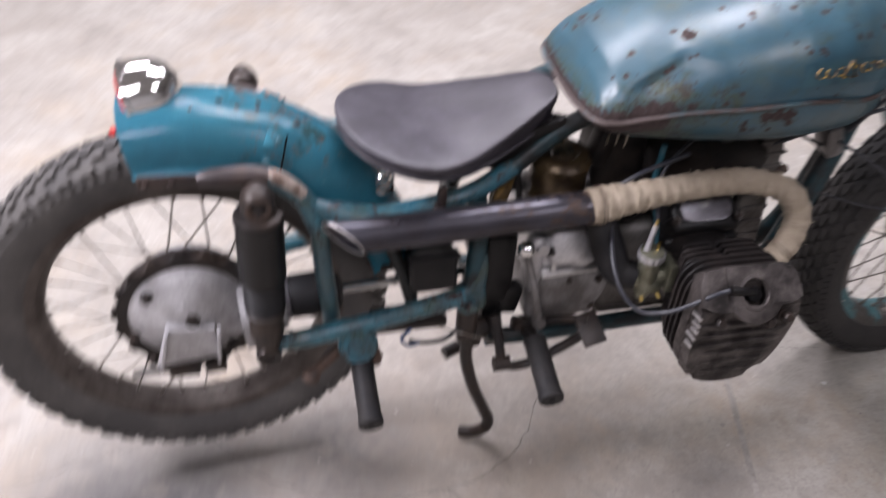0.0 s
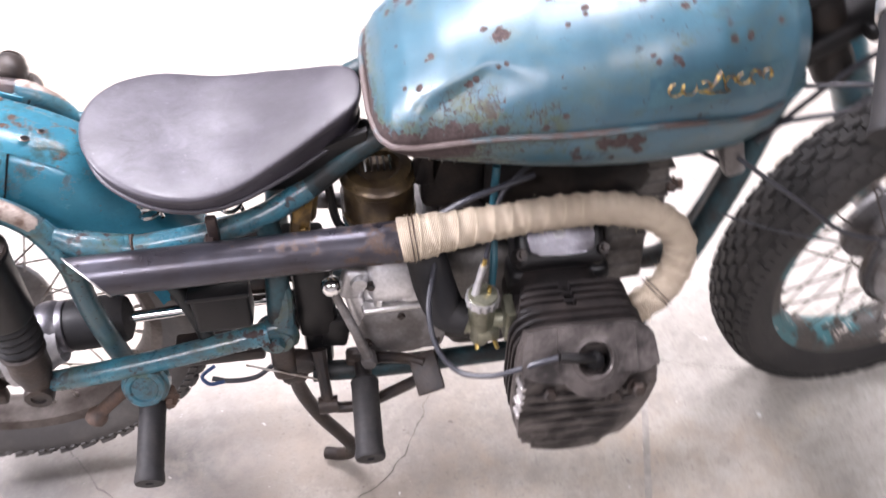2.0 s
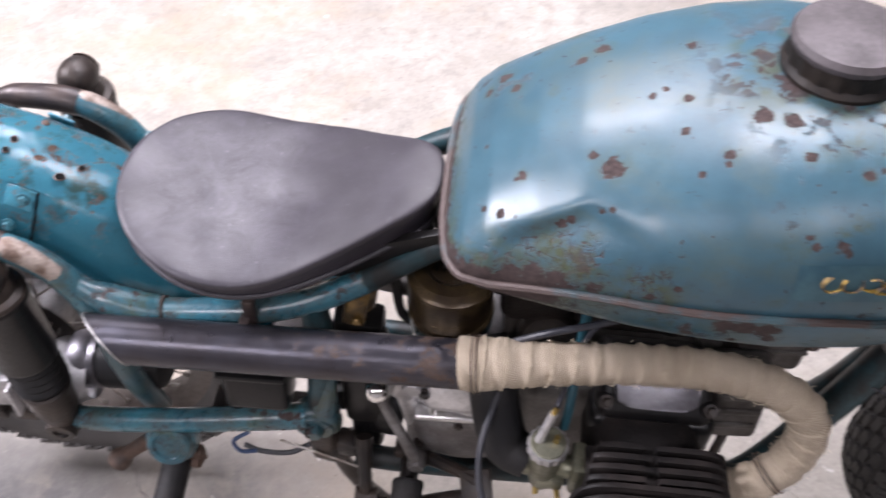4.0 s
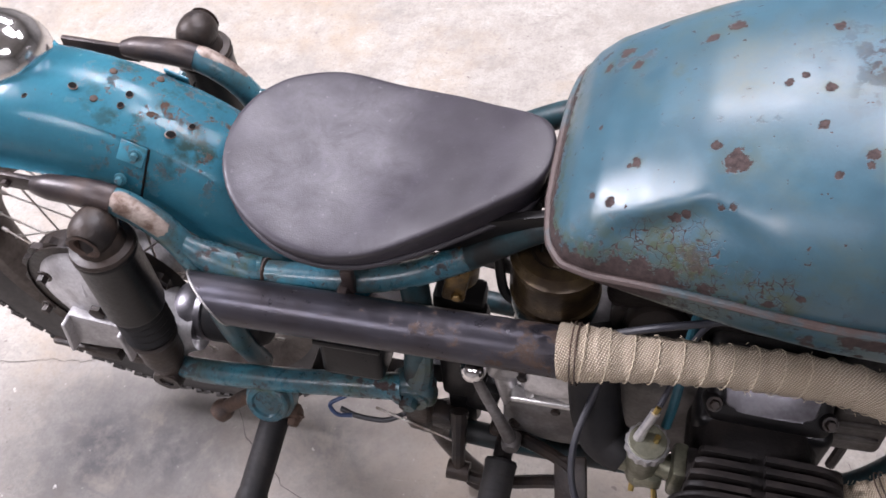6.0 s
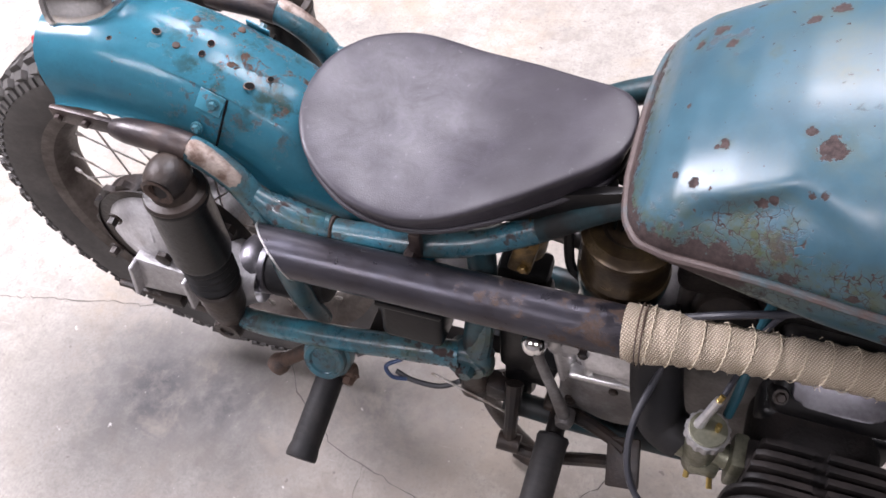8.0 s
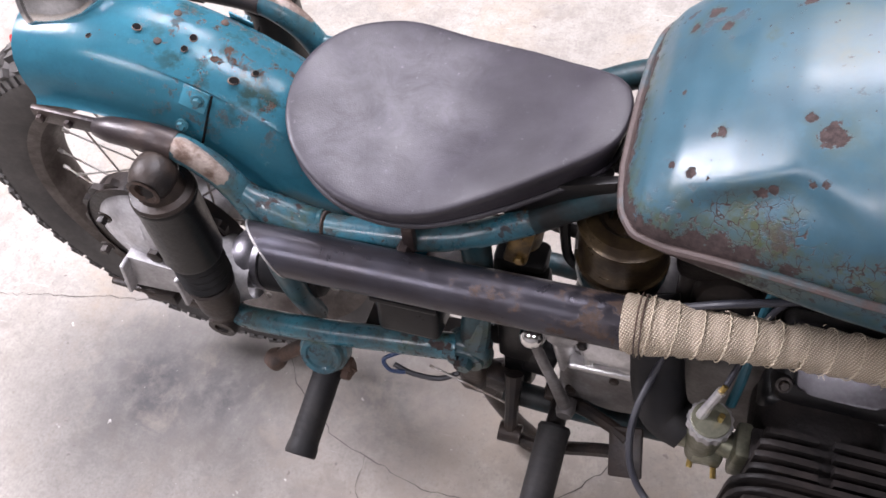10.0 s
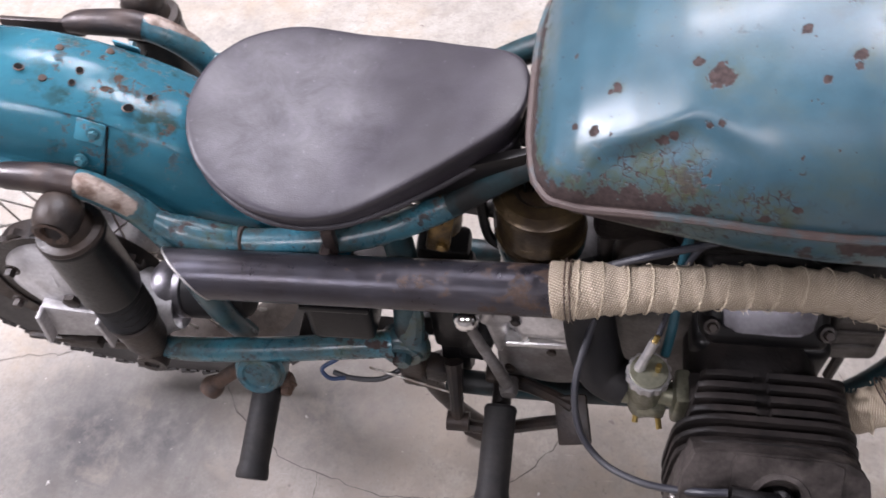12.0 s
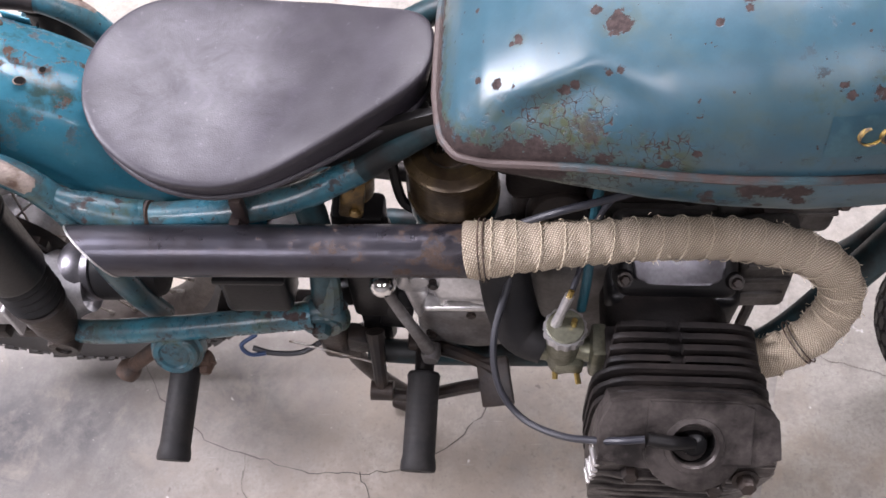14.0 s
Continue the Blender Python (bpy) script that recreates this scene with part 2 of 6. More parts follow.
def vinyl():
    m, nt, sh = nodes_of("seat_vinyl")
    v = coords(nt)
    big, mid = noisy(nt, v, 9.0, 5.0, 0.6, 0.4), noisy(nt, v, 42.0, 6.0, 0.7, 1.2)
    vor = add(nt, "ShaderNodeTexVoronoi")
    vor.feature = "DISTANCE_TO_EDGE"
    put(nt, vor, "Vector", v), put(nt, vor, "Scale", 420.0)
    # Pale mottling on the seat's middle; its strength stands in for sheen.
    scuff_sheen = calc(nt, "MULTIPLY", near(nt, v, big, (0.33, 0.0, 0.66), 0.13, 0.8), ramp(nt, noisy(nt, v, 26.0, 8.0, 0.78, 0.6), 0.36, 0.66, 0.1, 0.85))
    fleck = ramp(nt, noisy(nt, v, 150.0, 3.0, 0.6), 0.66, 0.76, 0.0, 0.5)
    col = blend(nt, ramp(nt, big, 0.35, 0.7), (0.024, 0.021, 0.027), (0.016, 0.0135, 0.018))
    col = blend(nt, scuff_sheen, col, (0.062, 0.058, 0.071))
    col = blend(nt, fleck, col, (0.13, 0.125, 0.14))
    put(nt, sh, "Base Color", col)
    put(nt, sh, "Roughness", ramp(nt, noisy(nt, v, 20.0, 6.0, 0.7), 0.35, 0.65, 0.36, 0.54))
    put(nt, sh, "Specular IOR Level", 0.45)
    bumped(nt, sh, calc(nt, "ADD", calc(nt, "MULTIPLY", vor.outputs["Distance"], 1.2), calc(nt, "MULTIPLY", mid, 0.5)), 0.22, 0.0008)
    return m


def woven():
    """Glass-fibre exhaust tape: fine twill seen by its threads."""
    m, nt, sh = nodes_of("exhaust_wrap_cloth")
    turn = add(nt, "ShaderNodeMapping")
    put(nt, turn, "Vector", coords(nt, "UV"))
    turn.inputs["Rotation"].default_value = (0, 0, 0.42)
    uv = turn.outputs[0]
    waves = []
    for along in ("X", "Y"):
        w = add(nt, "ShaderNodeTexWave")
        w.wave_type, w.bands_direction = "BANDS", along
        put(nt, w, "Vector", uv), put(nt, w, "Scale", 0.125), put(nt, w, "Distortion", 2.2), put(nt, w, "Detail", 1.0), put(nt, w, "Detail Scale", 0.6)
        waves.append(w.outputs["Fac"])
    thread = calc(nt, "MULTIPLY", waves[0], waves[1])
    v = coords(nt)
    big = noisy(nt, v, 16.0, 5.0, 0.65)
    col = blend(nt, ramp(nt, big, 0.35, 0.7), (0.72, 0.62, 0.49), (0.54, 0.45, 0.34))
    col = blend(nt, ramp(nt, thread, 0.02, 0.45, 0.85, 0.0), col, (0.15, 0.11, 0.07))
    put(nt, sh, "Base Color", col)
    put(nt, sh, "Roughness", 0.55)
    bumped(nt, sh, calc(nt, "ADD", thread, calc(nt, "MULTIPLY", big, 0.3)), 0.8, 0.0016)
    return m


def blued_steel():
    """Heat-blued exhaust steel, rust breaking out in blotches towards the hot end."""
    m, nt, sh = nodes_of("blued_exhaust_steel")
    v = coords(nt)
    sep = add(nt, "ShaderNodeSeparateXYZ")
    put(nt, sep, 0, v)
    big, mid, fine = noisy(nt, v, 14.0, 5.0, 0.6), noisy(nt, v, 52.0, 6.0, 0.72), noisy(nt, v, 230.0, 3.0, 0.6)
    streak = add(nt, "ShaderNodeMapping")
    put(nt, streak, "Vector", v)
    streak.inputs["Scale"].default_value = (5.0, 60.0, 60.0)
    drawn = noisy(nt, streak.outputs[0], 1.0, 4.0, 0.6)
    col = blend(nt, ramp(nt, big, 0.35, 0.65), (0.050, 0.050, 0.064), (0.032, 0.027, 0.030))
    col = blend(nt, ramp(nt, drawn, 0.45, 0.7, 0.0, 0.5), col, (0.085, 0.080, 0.090))
    hot = ramp(nt, sep.outputs[0], 0.34, 0.61, -0.12, 0.085)
    blot = ramp(nt, calc(nt, "ADD", mid, hot), 0.56, 0.62)
    rust = blend(nt, ramp(nt, fine, 0.35, 0.7), (0.062, 0.036, 0.025), (0.028, 0.018, 0.014))
    put(nt, sh, "Base Color", blend(nt, blot, col, rust))
    put(nt, sh, "Metallic", ramp(nt, blot, 0.0, 1.0, 0.7, 0.1))
    put(nt, sh, "Roughness", calc(nt, "ADD", ramp(nt, blot, 0.0, 1.0, 0.30, 0.72), ramp(nt, mid, 0.3, 0.7, -0.05, 0.10)))
    bumped(nt, sh, calc(nt, "ADD", calc(nt, "MULTIPLY", blot, 0.5), calc(nt, "MULTIPLY", fine, 0.3)), 0.4, 0.0008)
    return m


def flaked_rim():
    """Dark old rim with what is left of teal paint and pale primer."""
    m, nt, sh = nodes_of("flaked_rim")
    v = coords(nt)
    a, b, fine = noisy(nt, v, 9.0, 6.0, 0.7), noisy(nt, calc_vec(nt, v, (4.0, 2.0, 7.0)), 14.0, 6.0, 0.72), noisy(nt, v, 190.0, 3.0)
    col = blend(nt, ramp(nt, fine, 0.35, 0.7), (0.050, 0.044, 0.038), (0.022, 0.018, 0.016))
    col = blend(nt, ramp(nt, a, 0.515, 0.55), col, (0.035, 0.105, 0.115))
    col = blend(nt, ramp(nt, b, 0.54, 0.58), col, (0.42, 0.37, 0.33))
    put(nt, sh, "Base Color", col)
    put(nt, sh, "Roughness", ramp(nt, b, 0.3, 0.7, 0.38, 0.6))
    bumped(nt, sh, calc(nt, "ADD", a, calc(nt, "MULTIPLY", fine, 0.3)), 0.4, 0.001)
    return m


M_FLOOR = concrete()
# Greys of the unseen walls and ceiling set how much light they bounce.
M_WALL = plain("painted_block_wall", (0.36, 0.35, 0.34), 0.8, 0, (0.29, 0.285, 0.28), 1.5, 60.0, 0.3, 0.002)
M_CEIL = plain("ceiling_paint", (0.40, 0.39, 0.38), 0.9, 0, (0.33, 0.32, 0.315), 1.0, 40.0, 0.2, 0.002)
M_CRACK = plain("crack_dirt", (0.085, 0.074, 0.066), 0.95)
CHIPS_FLANK = [((0.722, -0.09, 0.815), 0.0115), ((0.706, -0.074, 0.813), 0.0045), ((0.649, -0.075, 0.783), 0.005), ((0.644, -0.076, 0.779), 0.0028), ((0.633, -0.103, 0.762), 0.0046), ((0.618, -0.094, 0.756), 0.0036), ((0.685, -0.119, 0.775), 0.0055), ((0.692, -0.119, 0.781), 0.004), ((0.715, -0.121, 0.796), 0.0036), ((0.724, -0.122, 0.8), 0.0036), ((0.789, -0.107, 0.834), 0.0034), ((0.871, -0.151, 0.819), 0.0042), ((0.809, -0.101, 0.842), 0.0038), ((0.615, -0.025, 0.766), 0.003), ((0.878, -0.156, 0.814), 0.0036), ((0.87, -0.099, 0.854), 0.005), ((0.811, -0.094, 0.845), 0.0055), ((1.036, -0.099, 0.818), 0.0048), ((0.989, -0.126, 0.82), 0.0062), ((0.904, -0.156, 0.809), 0.0036), ((0.925, -0.106, 0.852), 0.0036), ((0.946, -0.087, 0.86), 0.005)]
CHIPS_TOP = [((0.836, -0.060, 0.861), 0.009), ((0.858, -0.066, 0.861), 0.008), ((0.764, -0.017, 0.843), 0.004), ((0.781, -0.032, 0.847), 0.005), ((0.696, 0.051, 0.813), 0.006), ((0.932, -0.068, 0.865), 0.005), ((0.935, -0.094, 0.857), 0.004), ((0.914, -0.111, 0.85), 0.0045), ((0.715, 0.062, 0.82), 0.007), ((0.789, 0.038, 0.849), 0.006), ((0.627, 0.069, 0.771), 0.008), ((0.613, 0.056, 0.761), 0.006), ((0.638, 0.042, 0.782), 0.006), ((0.778, -0.067, 0.842), 0.004), ((0.753, -0.023, 0.839), 0.004)]
CHIPS_SEAM = [((0.828, -0.176, 0.725), 0.011), ((0.845, -0.176, 0.726), 0.012), ((0.862, -0.177, 0.726), 0.011), ((0.868, -0.174, 0.712), 0.007), ((0.802, -0.168, 0.701), 0.005), ((0.84, -0.17, 0.698), 0.005), ((0.717, -0.154, 0.738), 0.008), ((0.762, -0.165, 0.746), 0.005), ((0.782, -0.167, 0.761), 0.0035), ((0.966, -0.135, 0.822), 0.006), ((0.647, -0.139, 0.728), 0.009), ((0.665, -0.143, 0.733), 0.011), ((0.685, -0.147, 0.736), 0.01)]
M_TANK = old_paint("tank_paint", spots=CHIPS_FLANK + CHIPS_TOP + CHIPS_SEAM,
    chips=0.705, rust_zones=[((0.66, -0.145, 0.724), 0.05, 0.09), ((0.73, -0.16, 0.735), 0.05, 0.06), ((0.78, -0.168, 0.728), 0.05, 0.06), ((0.90, -0.15, 0.80), 0.06, 0.02), ((0.70, 0.02, 0.81), 0.08, -0.01), ((0.845, -0.02, 0.865), 0.065, 0.11), ((0.945, -0.04, 0.866), 0.05, 0.08), ((0.63, 0.08, 0.75), 0.06, 0.04), ((0.95, -0.15, 0.79), 0.05, 0.0)],
    crackle=[((0.690, -0.150, 0.744), 0.045), ((0.757, -0.162, 0.750), 0.032)], seam=True)
M_FENDER = old_paint("fender_paint", spots=[((0.157, 0.012, 0.675), 0.006), ((0.150, -0.004, 0.679), 0.004), ((0.09, -0.022, 0.70), 0.0045)], chips=0.72, rust_zones=[((0.15, 0.005, 0.68), 0.055, 0.07), ((0.2, -0.01, 0.65), 0.04, 0.07), ((0.215, 0.03, 0.64), 0.04, 0.06)], grime=0.10, stained=0.25, coat=(FENDER_LIT, FENDER_LIT_DEEP), rust=((0.060, 0.042, 0.036), (0.150, 0.098, 0.076)), gloss=0.19)
M_FRAME = old_paint("frame_paint", chips=0.685, rust_zones=[((0.24, -0.09, 0.56), 0.055, 0.07), ((0.43, -0.1, 0.37), 0.07, 0.08), ((0.12, -0.1, 0.32), 0.05, 0.1), ((0.25, -0.12, 0.32), 0.04, 0.06), ((0.47, -0.06, 0.57), 0.04, 0.06)], grime=0.95, coat=((0.034, 0.145, 0.190), (0.020, 0.085, 0.122)), soil=(0.41, 0.60), gloss=0.28)
M_PIVOT = old_paint("pivot_paint", chips=0.64, rust_zones=[((0.43, -0.12, 0.36), 0.09, 0.08)], grime=0.95, coat=((0.024, 0.066, 0.082), (0.015, 0.036, 0.045)))
# Grime plus shade put into the colour, for tubes under seat and tank.
M_FRAME_DARK = plain("shaded_grimy_teal", (0.012, 0.040, 0.049), 0.40, 0, (0.009, 0.010, 0.010), 16.0, 200.0, 0.4, 0.001, (0.40, 0.58), spec=0.35)
M_SEAM = plain("rusted_seam", (0.034, 0.070, 0.082), 0.45, 0.1, (0.060, 0.042, 0.038), 13.0, 200.0, 0.6, 0.0012, (0.40, 0.50))
M_RUST = plain("rusty_steel", (0.085, 0.05, 0.035), 0.7, 0.25, (0.05, 0.04, 0.036), 30.0, 240.0, 0.5, 0.001)
M_FLAKE = plain("rusted_hole_rim", (0.20, 0.15, 0.125), 0.55, 0.3, (0.07, 0.048, 0.04), 90.0)
M_WORN = plain("rubbed_bare_patch", (0.33, 0.275, 0.24), 0.5, 0.3, (0.13, 0.085, 0.065), 55.0, 300.0, 0.4, 0.0008)
M_PIPE = blued_steel()
# Soot black of the plug recess, also standing in for shade in holes.
M_SOOT_SHADE = plain("soot_and_shade_black", (0.006, 0.0055, 0.0055), 0.9, spec=0.1)
M_SLEEVE = plain("dark_bare_steel", (0.026, 0.020, 0.021), 0.34, 0.3, (0.052, 0.036, 0.031), 30.0, 220.0, 0.45, 0.001)
M_CUT = plain("cut_bright_edge", (0.55, 0.53, 0.52), 0.35, 0.9)
M_WRAP_THREAD = plain("wrap_thread", (0.62, 0.53, 0.40), 0.7)
M_VINYL = vinyl()
M_RUBBER = plain("old_rubber", (0.009, 0.009, 0.010), 0.5, 0, (0.019, 0.0175, 0.017), 14.0, 190.0, 0.3, 0.0008, spec=0.18)
M_TYRE = plain("tyre_rubber", (0.014, 0.0132, 0.013), 0.65, 0, (0.040, 0.036, 0.033), 9.0, 150.0, 0.35, 0.001, (0.45, 0.72), spec=0.35)
M_TYRE_DUSTY = plain("dusty_tyre_rubber", (0.050, 0.047, 0.046), 0.7, 0, (0.100, 0.093, 0.087), 9.0, 150.0, 0.35, 0.001, (0.42, 0.68), spec=0.35)
M_DRIVE = plain("dusty_pale_casting", (0.46, 0.45, 0.46), 0.46, 0.45, (0.27, 0.26, 0.26), 13.0, 190.0, 0.4, 0.001)
M_ALU = plain("cast_aluminium", (0.60, 0.59, 0.60), 0.34, 0.8, (0.40, 0.39, 0.39), 16.0, 220.0, 0.35, 0.0008)
M_ALU_DULL = plain("dirty_cast_aluminium", (0.26, 0.255, 0.26), 0.42, 0.65, (0.13, 0.12, 0.115), 14.0, 200.0, 0.4, 0.001)
M_LAMP = plain("pitted_chrome", (0.92, 0.91, 0.91), 0.10, 1.0, (0.84, 0.83, 0.82), 24.0, 300.0, 0.006, 0.0002, (0.45, 0.7), rough2=0.16)
M_DARK = plain("dark_greasy_castings", (0.008, 0.007, 0.007), 0.42, 0.1, (0.022, 0.017, 0.014), 20.0, 200.0, 0.55, 0.0012, spec=0.22)
M_CHROME = plain("chrome", (0.78, 0.77, 0.76), 0.07, 1.0, (0.68, 0.67, 0.66), 20.0, 300.0, 0.03, 0.0003, rough2=0.13)
M_CASE = plain("oily_crankcase", (0.105, 0.098, 0.092), 0.42, 0.5, (0.045, 0.038, 0.034), 14.0, 200.0, 0.4, 0.001)
M_CYL = plain("baked_black_iron", (0.0085, 0.0075, 0.0075), 0.5, 0.0, (0.023, 0.0185, 0.017), 20.0, 210.0, 0.6, 0.0014, spec=0.20)
M_HEAD = plain("sooty_cast_head", (0.085, 0.073, 0.068), 0.36, 0.4, (0.015, 0.012, 0.011), 24.0, 190.0, 0.55, 0.0014, (0.38, 0.60), 0.60, spec=0.35)
M_BLACK = plain("black_enamel", (0.0045, 0.0045, 0.005), 0.30, 0, (0.009, 0.008, 0.008), 20.0, 240.0, 0.3, 0.0006, spec=0.25)
M_GREASE = plain("greasy_black_steel", (0.016, 0.014, 0.014), 0.36, 0.2, (0.034, 0.024, 0.019), 26.0, 200.0, 0.55, 0.0012, spec=0.35)
M_PLATE = plain("dulled_cover_plate", (0.23, 0.22, 0.245), 0.30, 0.85, (0.13, 0.125, 0.135), 20.0, 240.0, 0.3, 0.0006)
M_BRASS = plain("olive_brass_can", (0.082, 0.056, 0.027), 0.26, 0.5, (0.030, 0.019, 0.011), 24.0, 150.0, 0.45, 0.001, (0.40, 0.60))
M_OILY_BRASS = plain("oily_golden_brass", (0.17, 0.105, 0.030), 0.3, 0.6, (0.055, 0.034, 0.013), 40.0, 220.0, 0.4, 0.001, (0.42, 0.58))
M_GOLD = plain("yellow_brass", (0.50, 0.37, 0.13), 0.3, 1.0, (0.26, 0.18, 0.06), 60.0)
M_HOSE = plain("teal_rubber_hose", (0.016, 0.075, 0.100), 0.45)
M_CARB = plain("zinc_carburettor", (0.25, 0.25, 0.19), 0.34, 0.7, (0.15, 0.145, 0.10), 40.0, 260.0, 0.35, 0.0006)
M_CAPTOP = plain("dark_filler_cap", (0.075, 0.064, 0.068), 0.55, 0.1, (0.045, 0.038, 0.040), 22.0, 200.0, 0.35, 0.0008)
M_RIM = plain("rusted_rim", (0.105, 0.090, 0.080), 0.5, 0.4, (0.040, 0.029, 0.024), 12.0, 160.0, 0.4, 0.001)
M_RIM_TEAL = flaked_rim()
M_SATIN = plain("satin_aluminium", (0.62, 0.61, 0.60), 0.27, 0.95, (0.48, 0.47, 0.46), 22.0, 260.0, 0.2, 0.0005)
M_SPOKE = plain("spoke_wire", (0.50, 0.49, 0.47), 0.35, 0.8, (0.22, 0.18, 0.15), 25.0, 300.0, 0.2, 0.0003)
M_SPOKE_OLD = plain("rusty_spoke_wire", (0.13, 0.115, 0.10), 0.5, 0.6, (0.055, 0.042, 0.034), 25.0, 300.0, 0.2, 0.0003)
M_PEG = plain("greyed_peg_rubber", (0.015, 0.0145, 0.0155), 0.55, 0, (0.028, 0.026, 0.025), 16.0, 200.0, 0.35, 0.0008, spec=0.18)
M_RED = plain("red_lens", (0.55, 0.02, 0.02), 0.18, 0.0)
M_BLUE = plain("blue_wire_sleeve", (0.012, 0.04, 0.12), 0.4)
M_CABLE = plain("black_cable_sleeve", (0.014, 0.015, 0.022), 0.4, 0, (0.03, 0.03, 0.035))
M_DECAL = plain("dark_blue_decal", (0.018, 0.060, 0.086), 0.36, 0, (0.033, 0.086, 0.108), 34.0, 220.0, 0.3, 0.0006, (0.44, 0.58))
M_GILT = plain("gilt_decal", (0.32, 0.21, 0.035), 0.55, 0.1, (0.055, 0.038, 0.026), 120.0, 260.0, spread=(0.40, 0.52))
M_TUBE, _nt, _sh = nodes_of("lamp_tube")
put(_nt, _sh, "Emission Color", (1.0, 0.96, 0.9, 1)), put(_nt, _sh, "Emission Strength", 6.0)


# ---------------------------------------------------------------- mesh helpers
def part(name, bm, material, parent, label="", at=None, sharp=34.0):
    """Links a bmesh as one mesh object under a thing or a part."""
    bm.normal_update()
    lim = radians(sharp)
    for f in bm.faces:
        f.smooth = True
    for e in bm.edges:
        e.smooth = len(e.link_faces) != 2 or e.calc_face_angle(0.0) < lim
    me = bpy.data.meshes.new(name)
    bm.to_mesh(me)
    bm.free()
    me.materials.append(material)
    return child(name, me, parent, label, at)


def child(name, me, parent, label="", at=None):
    ob = new(name, me)
    ob.parent = parent
    if at is not None:
        ob.matrix_local = at
    if label:
        tagged(ob, label)
    return ob


def spline(pts, step=8):
    p = [Vector(q) for q in pts]
    if len(p) < 3 or step < 2:
        return p
    p = [p[0] * 2 - p[1]] + p + [p[-1] * 2 - p[-2]]
    out = []
    for i in range(1, len(p) - 2):
        for k in range(step):
            t = k / step
            a, b, c, d = p[i - 1:i + 3]
            out.append(0.5 * (2 * b + (c - a) * t + (2 * a - 5 * b + 4 * c - d) * t * t + (3 * b - a - 3 * c + d) * t ** 3))
    return out + [p[-2]]


def tube(bm, pts, r, segs=12, step=8, flat=1.0, closed=False, cap=True, uv=None):
    """A round bar along a smooth line; r may be a list over the given points."""
    line = spline(pts, step)
    n = len(line)
    rad = [r] * n if not isinstance(r, (list, tuple)) else list(np.interp(np.linspace(0, len(r) - 1, n), range(len(r)), r))
    side, rings = None, []
    for i, p in enumerate(line):
        a = line[(i - 1) % n] if (i or closed) else line[i]
        b = line[(i + 1) % n] if (i < n - 1 or closed) else line[i]
        d = (b - a).normalized()
        if side is None:
            side = d.cross(Vector((0, 0, 1)) if abs(d.z) < 0.9 else Vector((0, 1, 0))).normalized()
        side = (side - d * side.dot(d)).normalized()
        up = side.cross(d)
        rings.append([bm.verts.new(p + (side * math.cos(k * math.tau / segs) + up * math.sin(k * math.tau / segs) * flat) * rad[i]) for k in range(segs)])
    spans = n if closed else n - 1
    for i in range(spans):
        u, w = rings[i], rings[(i + 1) % n]
        for k in range(segs):
            bm.faces.new((u[k], u[(k + 1) % segs], w[(k + 1) % segs], w[k]))
    if cap and not closed:
        bm.faces.new(rings[0][::-1]), bm.faces.new(rings[-1])
    return bm


def lathe(bm, profile, place, segs=32, close=False):
    """Turns (radius, height) pairs round the z axis of the pose place."""
    rings = []
    for r, h in profile:
        if r < 1e-6:
            rings.append([bm.verts.new(place @ Vector((0, 0, h)))])
        else:
            rings.append([bm.verts.new(place @ Vector((r * math.cos(k * math.tau / segs), r * math.sin(k * math.tau / segs), h))) for k in range(segs)])
    pairs = list(zip(rings, rings[1:])) + ([(rings[-1], rings[0])] if close else [])
    for u, w in pairs:
        for k in range(segs):
            j = (k + 1) % segs
            if len(u) == 1 and len(w) > 1:
                bm.faces.new((u[0], w[j], w[k]))
            elif len(w) == 1 and len(u) > 1:
                bm.faces.new((u[k], u[j], w[0]))
            elif len(u) > 1:
                bm.faces.new((u[k], u[j], w[j], w[k]))
    return bm


def block(bm, place, sx, sy, sz, bevel=0.004, steps=2):
    """A box with rounded edges."""
    made = bmesh.ops.create_cube(bm, size=1.0, matrix=place @ Matrix.Diagonal((sx, sy, sz, 1)))
    if bevel:
        edges = list({e for v in made["verts"] for e in v.link_edges})
        bmesh.ops.bevel(bm, geom=edges, offset=bevel, segments=steps, affect="EDGES", profile=0.5)
    return bm


def slab(bm, outline, place, thick, bevel=0.0):
    """A plate: an outline in the pose's x and y, thick along its z."""
    lo = [bm.verts.new(place @ Vector((x, y, -thick / 2))) for x, y in outline]
    hi = [bm.verts.new(place @ Vector((x, y, thick / 2))) for x, y in outline]
    n = len(outline)
    faces = [bm.faces.new(lo[::-1]), bm.faces.new(hi)] + [bm.faces.new((lo[i], lo[(i + 1) % n], hi[(i + 1) % n], hi[i])) for i in range(n)]
    if bevel:
        bmesh.ops.bevel(bm, geom=list({e for f in faces[:2] for e in f.edges}), offset=bevel, segments=2, affect="EDGES", profile=0.5)
    return bm


def oval(w, h, n=24, power=2.5):
    out = []
    for k in range(n):
        c, s = math.cos(k * math.tau / n), math.sin(k * math.tau / n)
        out.append((w / 2 * math.copysign(abs(c) ** (2 / power), c), h / 2 * math.copysign(abs(s) ** (2 / power), s)))
    return out


def toward(a, b):
    """A pose at a whose z axis points to b."""
    return Matrix.Translation(a) @ (Vector(b) - Vector(a)).to_track_quat("Z", "Y").to_matrix().to_4x4()


